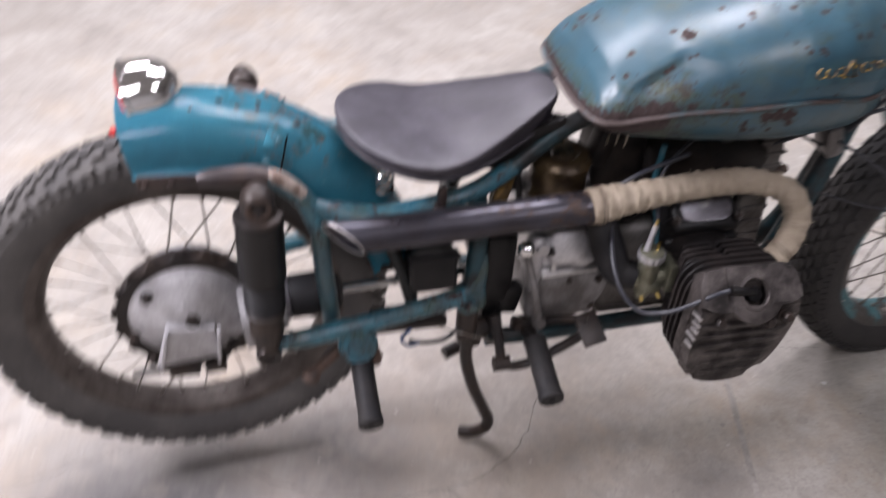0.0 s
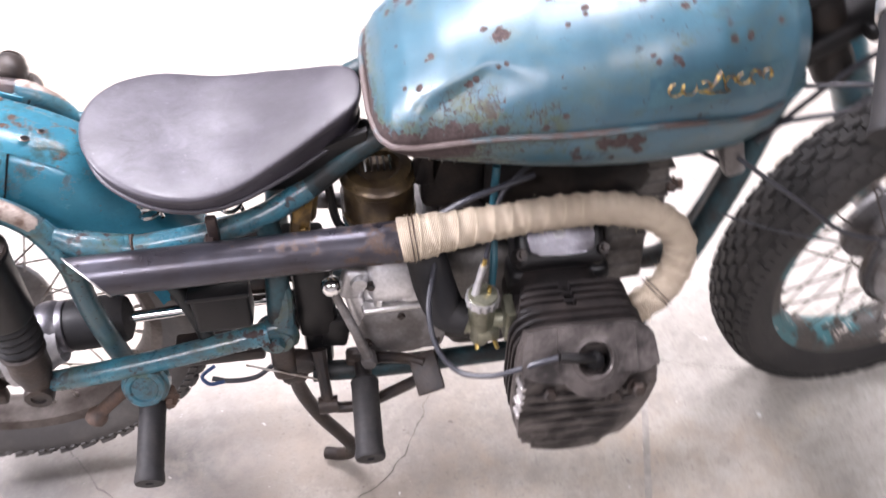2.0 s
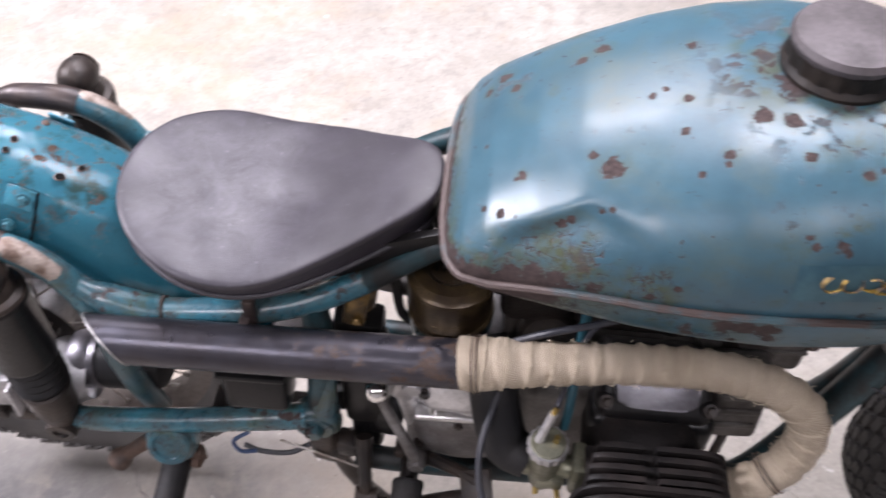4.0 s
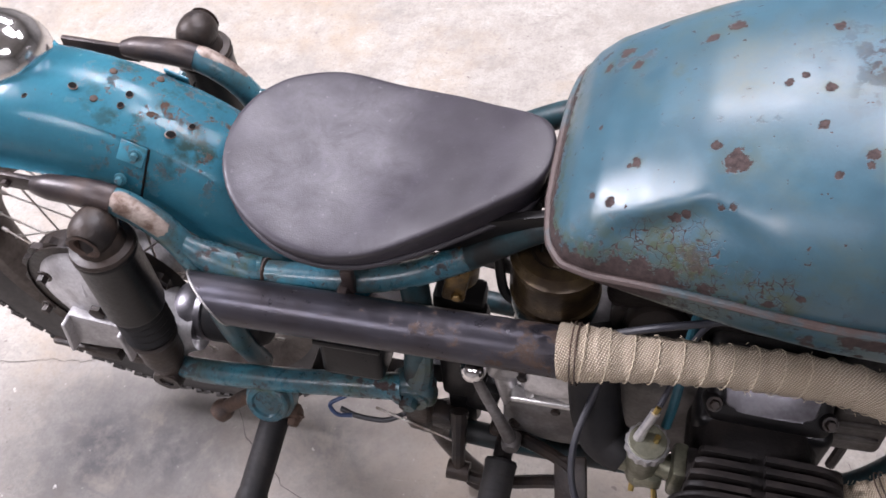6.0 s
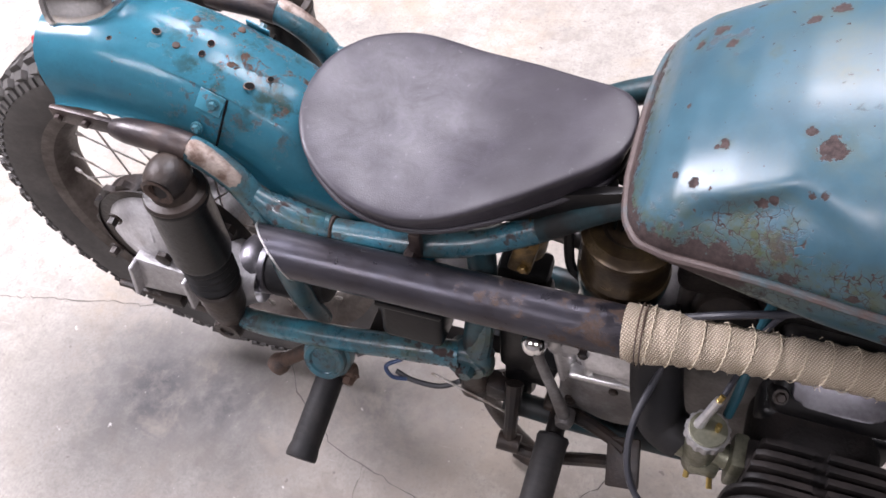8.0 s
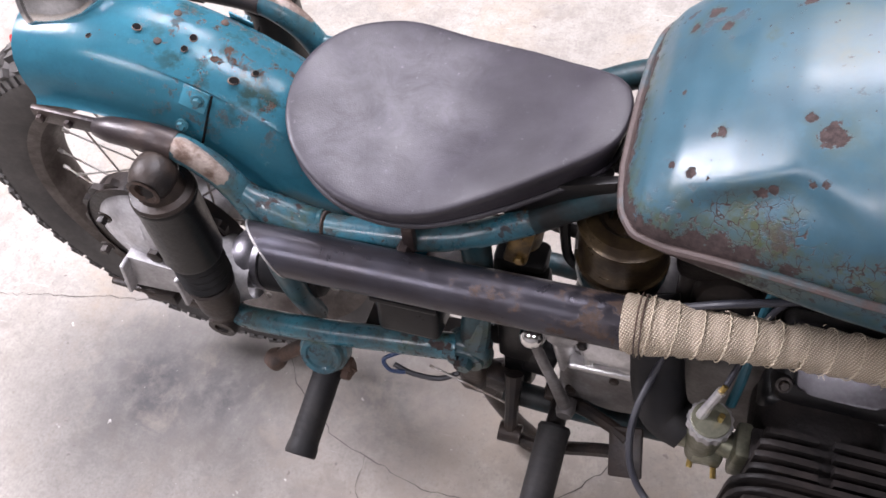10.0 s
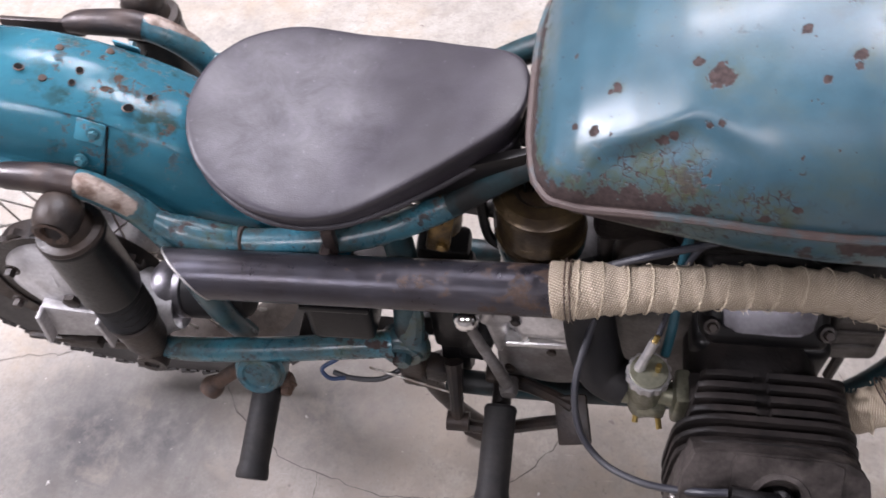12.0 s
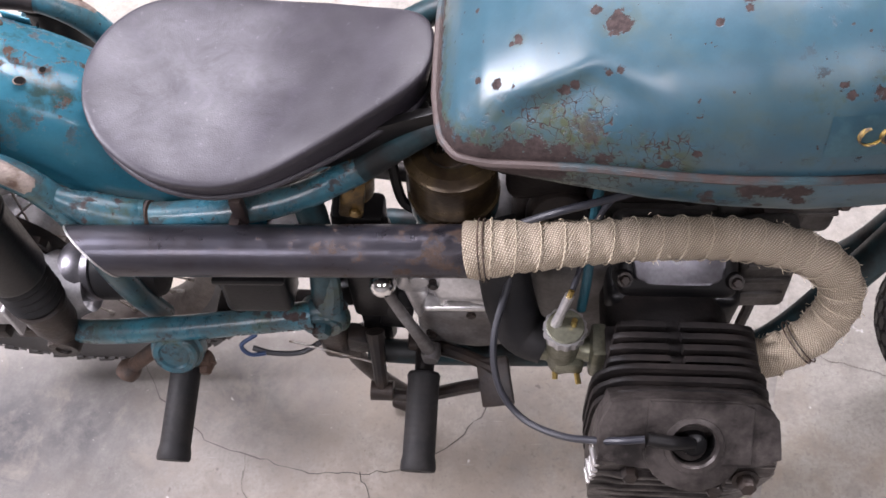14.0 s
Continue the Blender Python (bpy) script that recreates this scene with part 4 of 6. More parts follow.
# --- rear frame loops, tabs, shocks (both sides)
for sgn in (-1, 1):
    gap = 0.060 if sgn > 0 else 0.0  # the left side stands further out
    pts = [(0.082, 0.0815, 0.628), (0.110, 0.082, 0.626), (0.138, 0.082, 0.616), (0.166, 0.083, 0.592), (0.184, 0.084, 0.560), (0.197, 0.086, 0.515)]
    loop = part("rear_frame_loop", tube(bmesh.new(), [(x, sgn * (y + gap), z) for x, y, z in pts], 0.0155, 14), M_FRAME, bike, "teal rear frame loop with paint rubbed through")
    part("loop_leg", tube(bmesh.new(), [(x, sgn * (y + gap), z) for x, y, z in ((0.196, 0.086, 0.520), (0.200, 0.091, 0.45), (0.207, 0.089, 0.38), (0.214, 0.076, 0.300))], 0.0145, 14), M_PIVOT, loop, "grimy leg of the loop running down to the lower tube")
    part("loop_end", tube(bmesh.new(), [(0.030, sgn * (0.080 + gap), 0.626), (0.050, sgn * (0.081 + gap), 0.628), (0.086, sgn * (0.0815 + gap), 0.6282), (0.106, sgn * (0.082 + gap), 0.6265), (0.124, sgn * (0.082 + gap), 0.6225)], [0.010, 0.0145, 0.0160, 0.0166, 0.0164], 14), M_SLEEVE, loop, "bare dark steel sleeve on the tube end")
    bm = block(bmesh.new(), pose(0.0, sgn * (0.077 + gap), 0.624, 0, 2, 0), 0.10, 0.007, 0.022, 0.002)
    for x in (-0.035, 0.0):
        bolt(bm, (x - 0.005, sgn * (0.080 + gap), 0.624), (x - 0.005, sgn * 0.4, 0.624), 0.005, 0.005)
    part("fender_tab", bm, M_SLEEVE, loop, "flattened dark steel tab")
    patch = [(0.116, 0.0835, 0.6290), (0.132, 0.0840, 0.6235), (0.152, 0.0848, 0.6100), (0.170, 0.0856, 0.5915), (0.186, 0.0860, 0.5660)]
    part("rubbed_patch", tube(bmesh.new(), [(x, sgn * (y + gap), z) for x, y, z in patch], [0.010, 0.0133, 0.0132, 0.0126, 0.004], 12, 8), M_WORN, loop, "paint rubbed to bare metal")
    top, low = Vector((0.108, sgn * (0.112 + gap * 1.17), 0.588 + gap * 0.3)), Vector((0.106, sgn * (0.118 + gap * 1.17), 0.306))
    sh = toward(top, low)
    out = OUT if sgn < 0 else pose(0, 0, 0, -90, 0, 0)
    bm = lathe(bmesh.new(), [(0, 0.004), (0.030, 0.004), (0.0345, 0.007), (0.0362, 0.011), (0.0362, 0.015), (0.0348, 0.018), (0.0352, 0.116), (0.0335, 0.122), (0.030, 0.124)], sh, 36)
    shock = part("shock_absorber", bm, M_BLACK, bike, "black-covered rear shock absorber")
    bm = lathe(bmesh.new(), [(0.0355, 0.0105), (0.0362, 0.007), (0.0345, 0.0035), (0.024, 0.001), (0.022, -0.004)], sh, 36)
    part("cover_lip", bm, M_GREASE, shock, "dusty rolled lip of the cover")
    ribs = [(0.0285, 0.120)]
    for k in range(4):
        h = 0.126 + 0.0135 * k
        ribs += [(0.0240, h), (0.0295, h + 0.0030), (0.0318, h + 0.0065), (0.0300, h + 0.0100), (0.0245, h + 0.0128)]
    ribs += [(0.0250, 0.182), (0.0262, 0.190)]
    part("rubber_boot", lathe(bmesh.new(), ribs, sh, 32), M_RUBBER, shock, "ribbed rubber dust boot")
    bm = lathe(bmesh.new(), [(0.027, 0.184), (0.0300, 0.187), (0.0300, 0.191), (0.0265, 0.194), (0.0265, 0.232), (0.0215, 0.250), (0.019, 0.268), (0, 0.270)], sh, 28)
    part("lower_sleeve", bm, M_GREASE, shock, "greasy steel lower sleeve")
    bm = lathe(bmesh.new(), [(0, 0.017), (0.009, 0.017), (0.010, 0.020), (0.018, 0.020), (0.020, 0.016), (0.020, -0.016), (0.018, -0.020), (0, -0.020)], Matrix.Translation(low + Vector((0, 0, 0.008))) @ out, 22)
    part("lower_eye", bm, M_GREASE, shock, "greasy lower mounting eye")
    # the top eye: a barrel across the bike on a short domed neck
    eye_at = Matrix.Translation(top + Vector((0.0, 0.0, 0.020))) @ out
    bm = lathe(bmesh.new(), [(0.0105, 0.022), (0.0165, 0.022), (0.0205, 0.0175), (0.0235, 0.009), (0.0242, 0.0), (0.0232, -0.009), (0.0200, -0.017), (0.0130, -0.0225), (0, -0.0245)], eye_at, 28)
    lathe(bm, [(0.0, -0.030), (0.012, -0.028), (0.020, -0.018), (0.0255, -0.004), (0.027, 0.003)], sh, 24)
    part("top_eye", bm, M_GREASE, shock, "greasy rounded top mount")
    bm = lathe(bmesh.new(), [(0.0, 0.017), (0.0052, 0.017), (0.0060, 0.0125), (0.0105, 0.0125), (0.0108, 0.023), (0.0150, 0.0255), (0.0185, 0.0245)], eye_at, 24)
    part("mount_bolt", bm, M_RUST, shock, "rusty bolt end in the eye")
    bm = tube(bmesh.new(), [(0.186, sgn * (0.084 + gap), 0.570), (0.220, sgn * (0.088 + gap), 0.552), (0.262, sgn * (0.090 + gap), 0.541), (0.275, sgn * (0.088 + gap), 0.540)], [0.010, 0.019, 0.020, 0.0185], 14)
    part("gusset", bm, M_FRAME, loop, "welded teal gusset with rust")
    pts = [(0.268, 0.088, 0.540), (0.32, 0.087, 0.545), (0.385, 0.083, 0.552), (0.44, 0.072, 0.562), (0.50, 0.058, 0.590), (0.575, 0.048, 0.645), (0.64, 0.04, 0.67)]
    rail = part("seat_rail", tube(bmesh.new(), [(x, sgn * (y + gap), z) for x, y, z in pts[:5]], 0.0150, 14), M_FRAME, bike, "teal seat rail tube")
    # The rail's front takes the darker paint to stand for shade there.
    part("rail_front", tube(bmesh.new(), [(x, sgn * (y + gap), z) for x, y, z in pts[4:]], 0.0146, 14), M_FRAME_DARK, rail, "front of the rail in darker teal, shade put into its colour")
    part("weld_collar", lathe(bmesh.new(), [(0.0150, -0.004), (0.0172, -0.002), (0.0172, 0.002), (0.0150, 0.004)], toward((0.278, sgn * (0.088 + gap), 0.5408), (0.32, sgn * (0.087 + gap), 0.545)), 18), M_RUST, rail)
    bm = block(bmesh.new(), pose(0.379, sgn * 0.096, 0.568, 0, 0, 0), 0.014, 0.012, 0.042, 0.004)
    lathe(bm, [(0, 0.016), (0.007, 0.016), (0.0085, 0.012), (0.0085, -0.004)], Matrix.Translation((0.374, sgn * 0.099, 0.554)) @ (OUT if sgn < 0 else pose(0, 0, 0, -90, 0, 0)), 6)
    part("seat_clamp", bm, M_SLEEVE, bike, "dark steel clamp and bolt")
    # lower tube of the sub-frame
    pts = [(0.105, 0.112, 0.318), (0.16, 0.119, 0.331), (0.25, 0.120, 0.347), (0.34, 0.117, 0.363), (0.425, 0.112, 0.378)]
    part("lower_frame_tube", tube(bmesh.new(), [(x, sgn * y, z) for x, y, z in pts], [0.0135, 0.0155, 0.0155, 0.0155, 0.017], 14), M_FRAME, bike, "teal lower frame tube")
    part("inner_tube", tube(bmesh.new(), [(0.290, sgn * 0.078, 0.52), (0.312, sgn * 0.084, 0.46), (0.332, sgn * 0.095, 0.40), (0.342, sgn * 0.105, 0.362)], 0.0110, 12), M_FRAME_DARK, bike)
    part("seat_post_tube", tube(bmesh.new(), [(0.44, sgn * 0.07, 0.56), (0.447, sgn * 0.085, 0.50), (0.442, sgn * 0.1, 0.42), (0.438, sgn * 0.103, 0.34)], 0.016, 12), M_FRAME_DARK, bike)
    pts = [(0.475, 0.10, 0.262), (0.57, 0.10, 0.258), (0.75, 0.098, 0.262), (0.90, 0.092, 0.262), (0.965, 0.084, 0.29), (1.02, 0.066, 0.38), (1.075, 0.045, 0.53), (1.115, 0.022, 0.66)]
    rows = [(x, sgn * y, z) for x, y, z in pts]
    if sgn > 0:
        rows = rows[:4] + [(0.985, 0.04, 0.29), (1.035, -0.022, 0.38), (1.084, -0.026, 0.53), (1.118, -0.012, 0.66)]
    part("cradle_tube", tube(bmesh.new(), rows, [0.0155, 0.0155, 0.0155, 0.0155, 0.016, 0.019, 0.020, 0.019], 14), M_FRAME_DARK, bike, "grimy, shade-darkened teal engine cradle and down tube")

# bracket at the end of the lower tube
bm = block(bmesh.new(), pose(0.440, -0.108, 0.372, 0, -8, 0), 0.046, 0.030, 0.052, 0.012, 3)
lathe(bm, [(0.014, 0.012), (0.022, 0.012), (0.026, 0.004), (0.027, -0.02)], pose(0.434, -0.113, 0.368) @ OUT, 22)
lathe(bm, [(0, 0.022), (0.0095, 0.022), (0.011, 0.019), (0.011, 0.006), (0.015, 0.006), (0.015, 0.002)], pose(0.434, -0.113, 0.368) @ OUT, 6)
tube(bm, [(0.445, -0.108, 0.395), (0.452, -0.104, 0.430), (0.450, -0.094, 0.46)], [0.016, 0.011, 0.010], 10)
bracket = part("swingarm_bracket", bm, M_PIVOT, bike, "rust-stained teal pivot bracket")
bm = block(bmesh.new(), pose(0.437, -0.103, 0.312, 0, 0, 0), 0.034, 0.03, 0.088, 0.010, 3)
block(bm, pose(0.462, -0.098, 0.288, 0, 20, 0), 0.040, 0.026, 0.034, 0.008)
part("pivot_lug", bm, M_GREASE, bracket, "black greasy lug under the pivot")
# --- pillion and rider pegs
def peg(x, y0, y1, z0, z1, r, name, label):
    a, b = Vector((x, y0, z0)), Vector((x - 0.002, y1, z1))
    L = (b - a).length
    prof = [(0, 0), (r * 0.95, 0), (r * 1.05, 0.004)]
    for k in range(9):
        h = 0.01 + (L - 0.03) * k / 9
        prof += [(r, h), (r, h + (L - 0.03) / 9 - 0.0012), (r * 0.995, h + (L - 0.03) / 9 - 0.0008)]
    prof += [(r, L - 0.018), (r * 1.08, L - 0.011), (r * 1.10, L - 0.003), (r * 1.02, L), (r * 0.3, L), (r * 0.28, L - 0.006), (0, L - 0.006)]
    return part(name, lathe(bmesh.new(), prof, toward(a, b), 22), M_PEG, bike, label)


peg(0.252, -0.142, -0.252, 0.283, 0.255, 0.0185, "pillion_peg", "ribbed black rubber pillion peg")
peg(0.549, -0.140, -0.255, 0.285, 0.258, 0.0195, "rider_peg", "ribbed black rubber footpeg")
bm = lathe(bmesh.new(), [(0, 0.0155), (0.0175, 0.0155), (0.0195, 0.0185), (0.0255, 0.0190), (0.0280, 0.0165), (0.0285, 0.008), (0.0325, 0.006), (0.0325, -0.010), (0.024, -0.02), (0, -0.02)], pose(0.248, -0.128, 0.312, 62, 0, 0), 26)
hanger = part("peg_mount", bm, M_FRAME, bike, "round teal peg mount")
bm = tube(bmesh.new(), [(0.25, -0.125, 0.305), (0.25, -0.145, 0.285)], 0.013, 12, 1)
block(bm, pose(0.262, -0.132, 0.285), 0.045, 0.02, 0.03, 0.006)
part("peg_bracket", bm, M_RUST, hanger)
bolt(bm := bmesh.new(), (0.276, -0.135, 0.284), (0.276, -0.2, 0.27), 0.0085, 0.012)
part("bracket_nut", bm, M_RUST, hanger)
bm = tube(bmesh.new(), [(0.240, -0.112, 0.305), (0.208, -0.124, 0.290), (0.184, -0.132, 0.272), (0.172, -0.136, 0.262)], [0.012, 0.010, 0.0095, 0.0100], 12)
stud = part("stud_arm", bm, M_RUST, bike, "rusty stud with a ball end beside the peg mount")
tip = toward((0.170, -0.137, 0.260), (0.150, -0.160, 0.240))
part("ball_end", lathe(bmesh.new(), [(0.0, -0.015), (0.009, -0.0125), (0.0145, -0.005), (0.0155, 0.002), (0.0135, 0.010), (0.0075, 0.0135), (0.0065, 0.011), (0, 0.011)], tip, 20), M_RUST, stud)
bm = tube(bmesh.new(), [(0.548, -0.085, 0.268), (0.549, -0.143, 0.285)], 0.012, 12, 1)
block(bm, pose(0.55, -0.09, 0.268), 0.05, 0.03, 0.03, 0.006)
part("rider_peg_bracket", bm, M_GREASE, bike)

# --- under the seat: regulator box, battery tray, wires
bm = block(bmesh.new(), pose(0.370, -0.098, 0.436, -12, -2, 0), 0.076, 0.05, 0.068, 0.009, 3)
block(bm, pose(0.370, -0.112, 0.470, -12, -2, 0), 0.080, 0.03, 0.008, 0.003)
box = part("regulator_box", bm, M_BLACK, bike, "black plastic regulator box")
part("rear_carrier", block(bmesh.new(), pose(0.36, 0.0, 0.41), 0.13, 0.13, 0.012, 0.004), M_GREASE, bike)
bm = block(bmesh.new(), pose(0.49, -0.06, 0.40), 0.055, 0.06, 0.15, 0.012)
block(bm, pose(0.488, -0.06, 0.30), 0.04, 0.05, 0.10, 0.010)
block(bm, pose(0.478, -0.030, 0.445, 0, 4, 0), 0.060, 0.04, 0.085, 0.008)
block(bm, pose(0.466, -0.055, 0.352, 0, -12, 0), 0.050, 0.04, 0.050, 0.010)
block(bm, pose(0.515, -0.075, 0.330, 0, 10, 0), 0.040, 0.03, 0.060, 0.008)
part("battery_bracket", bm, M_BLACK, bike, "black greasy bracket behind the gearbox")
bm = tube(bmesh.new(), [(0.487, -0.042, 0.53), (0.49, -0.045, 0.57), (0.50, -0.048, 0.60)], [0.018, 0.021, 0.015], 14)
block(bm, pose(0.486, -0.060, 0.548, 0, 10, 0), 0.026, 0.012, 0.075, 0.004)
for z in (0.525, 0.570):
    bolt(bm, (0.486, -0.064, z), (0.486, -0.2, z), 0.006, 0.006)
part("brass_fitting", bm, M_OILY_BRASS, bike, "oily brass fitting")
for x, y in ((0.30, -0.05), (0.30, 0.05), (0.40, -0.05), (0.40, 0.05)):
    coil = [(x + 0.013 * math.cos(a * 0.7), y + 0.013 * math.sin(a * 0.7), 0.552 + a * 0.0017) for a in range(0, 44)]
    part("seat_spring", tube(bmesh.new(), coil, 0.0028, 6, 1), M_CHROME, bike, "bright coil seat spring")
part("seat_pan", slab(bmesh.new(), [(x + 0.41, y) for x, y in oval(0.27, 0.15, 28, 2.2)], pose(0, 0, 0.608, 0, -4, 0), 0.008), M_BLACK, bike)
part("seat_hinge", tube(bmesh.new(), [(0.53, 0, 0.645), (0.58, 0, 0.63), (0.62, 0, 0.62)], 0.012, 10), M_BLACK, bike)
bm = block(bmesh.new(), pose(0.505, -0.030, 0.632, 0, -17, 0), 0.085, 0.030, 0.026, 0.005)
block(bm, pose(0.552, -0.034, 0.630, 0, 20, 0), 0.020, 0.026, 0.050, 0.005)
block(bm, pose(0.475, -0.034, 0.612, 0, 8, 0), 0.014, 0.026, 0.040, 0.004)
slab(bm, [(0.405, 0.588), (0.47, 0.588), (0.515, 0.612), (0.575, 0.655), (0.575, 0.672), (0.52, 0.650), (0.47, 0.628), (0.405, 0.612)], pose(0, -0.052, 0) @ pose(0, 0, 0, 90, 0, 0), 0.010, 0.002)
part("seat_nose_bracket", bm, M_BLACK, bike, "black steel bracket under the saddle nose")
part("loom", tube(bmesh.new(), [(0.335, -0.118, 0.295), (0.360, -0.122, 0.290), (0.395, -0.12, 0.290), (0.42, -0.11, 0.30)], 0.0036, 8), M_CABLE, bike)
part("blue_wire", tube(bmesh.new(), [(0.340, -0.106, 0.308), (0.322, -0.118, 0.302), (0.332, -0.126, 0.293), (0.352, -0.124, 0.293)], 0.0028, 8), M_BLUE, bike, "blue wire loop")
part("brake_rod", tube(bmesh.new(), [(0.385, -0.118, 0.318), (0.50, -0.122, 0.262)], 0.0016, 8, 1), M_SPOKE, bike, "thin steel brake rod")
bm = block(bmesh.new(), pose(0.345, -0.06, 0.292), 0.13, 0.05, 0.022, 0.006)
part("torque_arm", bm, M_GREASE, bike)

# --- seat
SEAT0, SEAT1, SEAT_Y = 0.2335, 0.5745, 0.0045
SEAT_W = spline([(u, w, 0) for u, w in ((0.0, 0.0), (0.008, 0.026), (0.035, 0.056), (0.1, 0.0895), (0.22, 0.117), (0.35, 0.1245), (0.5, 0.1175), (0.65, 0.0985), (0.8, 0.0735), (0.92, 0.0515), (0.972, 0.036), (0.994, 0.018), (1.0, 0.0))], 6)
SEAT_H = spline([(u, h, 0) for u, h in ((0.0, 0.668), (0.2, 0.652), (0.45, 0.638), (0.7, 0.661), (0.9, 0.688), (1.0, 0.699))], 6)


def seat_half(u):
    return float(np.interp(u, [q.x for q in SEAT_W], [q.y for q in SEAT_W]))


def seat_height(u):
    return float(np.interp(u, [q.x for q in SEAT_H], [q.y for q in SEAT_H]))


def seat_ring(scale, drop, n=96):
    """A closed ring of points, the outline shrunk towards the middle; the skirt is deeper at the nose."""
    out = []
    us = [0.5 - 0.5 * math.cos(math.pi * k / (n // 2)) for k in range(n // 2 + 1)]
    path = [(u, -seat_half(u)) for u in us] + [(u, seat_half(u)) for u in us[-2:0:-1]]
    for u, y in path:
        cu = 0.44 + (u - 0.44) * scale
        deep = 1.0 if drop < 0 else float(np.interp(cu, [0.0, 0.45, 0.75, 1.0], [0.75, 0.80, 1.25, 1.55]))
        out.append(Vector((SEAT0 + cu * (SEAT1 - SEAT0), y * scale + SEAT_Y, seat_height(cu) - drop * deep)))
    return out


bm = bmesh.new()
rings = []
for scale, drop in ((0.86, 0.030), (0.935, 0.029), (0.962, 0.0255), (0.972, 0.019), (0.985, 0.012), (0.998, 0.0065), (1.0, 0.003), (0.994, 0.0004), (0.98, -0.0012), (0.955, -0.0022), (0.91, -0.0032), (0.84, -0.0042), (0.74, -0.0052), (0.6, -0.006), (0.42, -0.0064), (0.2, -0.0065)):
    rings.append([bm.verts.new(p) for p in seat_ring(scale, drop)])
for u, w in zip(rings, rings[1:]):
    for k in range(len(u)):
        bm.faces.new((u[k], u[(k + 1) % len(u)], w[(k + 1) % len(u)], w[k]))
bm.faces.new(rings[0][::-1])
bm.faces.new(rings[-1])
# soft dents and creases in the padding
for v in bm.verts:
    v.co.z += 0.0016 * noise.noise(v.co * 11.0) + 0.0005 * noise.noise(v.co * 34.0)
saddle = part("saddle", bm, M_VINYL, bike, "brown-black vinyl solo saddle with a piped edge", sharp=60)
part("piping", tube(bmesh.new(), seat_ring(0.968, 0.0265), 0.0034, 8, 1, closed=True), M_VINYL, saddle, sharp=80)

# --- fuel tank
TX = [0.582, 0.588, 0.60, 0.62, 0.66, 0.70, 0.76, 0.82, 0.88, 0.95, 1.01, 1.06, 1.095, 1.115, 1.126]
TW = [0.085, 0.110, 0.126, 0.1355, 0.144, 0.154, 0.167, 0.175, 0.177, 0.168, 0.150, 0.122, 0.089, 0.055, 0.0]
TF = [0.702, 0.702, 0.704, 0.708, 0.717, 0.726, 0.736, 0.743, 0.745, 0.741, 0.728, 0.721, 0.717, 0.715, 0.714]
TT = [0.712, 0.728, 0.750, 0.772, 0.798, 0.818, 0.842, 0.860, 0.870, 0.872, 0.864, 0.846, 0.815, 0.775, 0.735]
TB = [0.696, 0.688, 0.676, 0.664, 0.652, 0.646, 0.640, 0.636, 0.634, 0.633, 0.636, 0.645, 0.660, 0.682, 0.705]


def tank_at(x):
    return [float(np.interp(x, TX, c)) for c in (TW, TF, TT, TB)]


def tank():
    bm = bmesh.new()
    xs = [0.582 + 0.544 * (0.5 - 0.5 * math.cos(math.pi * (k / 120) ** 0.92)) for k in range(121)]
    rows, n = [], 128
    for x in xs:
        w, f, t, b = tank_at(x)
        row = []
        for k in range(n):
            a = math.tau * k / n
            c, s = math.cos(a), math.sin(a)
            y = w * math.copysign(abs(c) ** 0.80, c)
            z = f + (t - f) * s ** 0.86 if s >= 0 else f - (f - b) * (-s) ** 0.72
            p = Vector((x, y, z))
            # the creased dent above the right rear corner
            if y < 0:
                along = min(1.0, max(0.0, (x - 0.625) / 0.03)) * min(1.0, max(0.0, (0.765 - x) / 0.065)) ** 1.5
                fall = (0.757 + 0.6 * min(x - 0.633, 0.075) - z) / 0.030
                push = 0.0 if fall < 0 else (math.sin(min(1.0, fall / 0.5) * math.pi / 2) ** 1.4 * max(0.0, 1 - max(0.0, fall - 0.5) / 1.2))
                lift = math.exp(-((fall + 0.05) / 0.16) ** 2)
                p.y += along * (0.0078 * push - 0.0012 * lift)
                p.z += along * (-0.0034 * push + 0.0008 * lift)
            knee = math.exp(-((x - 1.02) / 0.03) ** 2 - ((z - 0.81) / 0.035) ** 2)
            p.y -= math.copysign(0.010, -y) * -1 * knee if abs(y) > 0.02 else 0
            row.append(bm.verts.new(p))
        rows.append(row)
    for u, w in zip(rows, rows[1:]):
        for k in range(n):
            bm.faces.new((u[k], u[(k + 1) % n], w[(k + 1) % n], w[k]))
    bm.faces.new(rows[0][::-1])
    bm.faces.new(rows[-1])
    return bm


fuel = part("fuel_tank", tank(), M_TANK, bike, "teal fuel tank with rust chips, crazed paint and a dent", sharp=70)
edge = [(x, -tank_at(x)[0] - 0.0022, tank_at(x)[1] + 0.0012 * math.sin(x * 37.0)) for x in [0.5835, 0.5870, 0.5925, 0.600, 0.611] + list(np.linspace(0.628, 1.12, 30))]
edge += [(x, -y, z) for x, y, z in edge[::-1]]
edge += [(0.579, 0.06, 0.701), (0.578, 0.0, 0.701), (0.579, -0.06, 0.701)]
part("seam_flange", tube(bmesh.new(), edge, 0.0044, 8, 6, closed=True, flat=0.8), M_SEAM, fuel, "rusted welded seam")
cap_at = pose(0.905, 0, 0.869, 0, -2, 0)
cap = part("filler_cap", lathe(bmesh.new(), [(0.0465, 0.022), (0.0485, 0.025), (0.049, 0.029), (0.046, 0.034), (0.030, 0.037), (0, 0.038)], cap_at, 40), M_CAPTOP, fuel, "worn grey round filler cap")
skirt = bmesh.new()
teeth = []
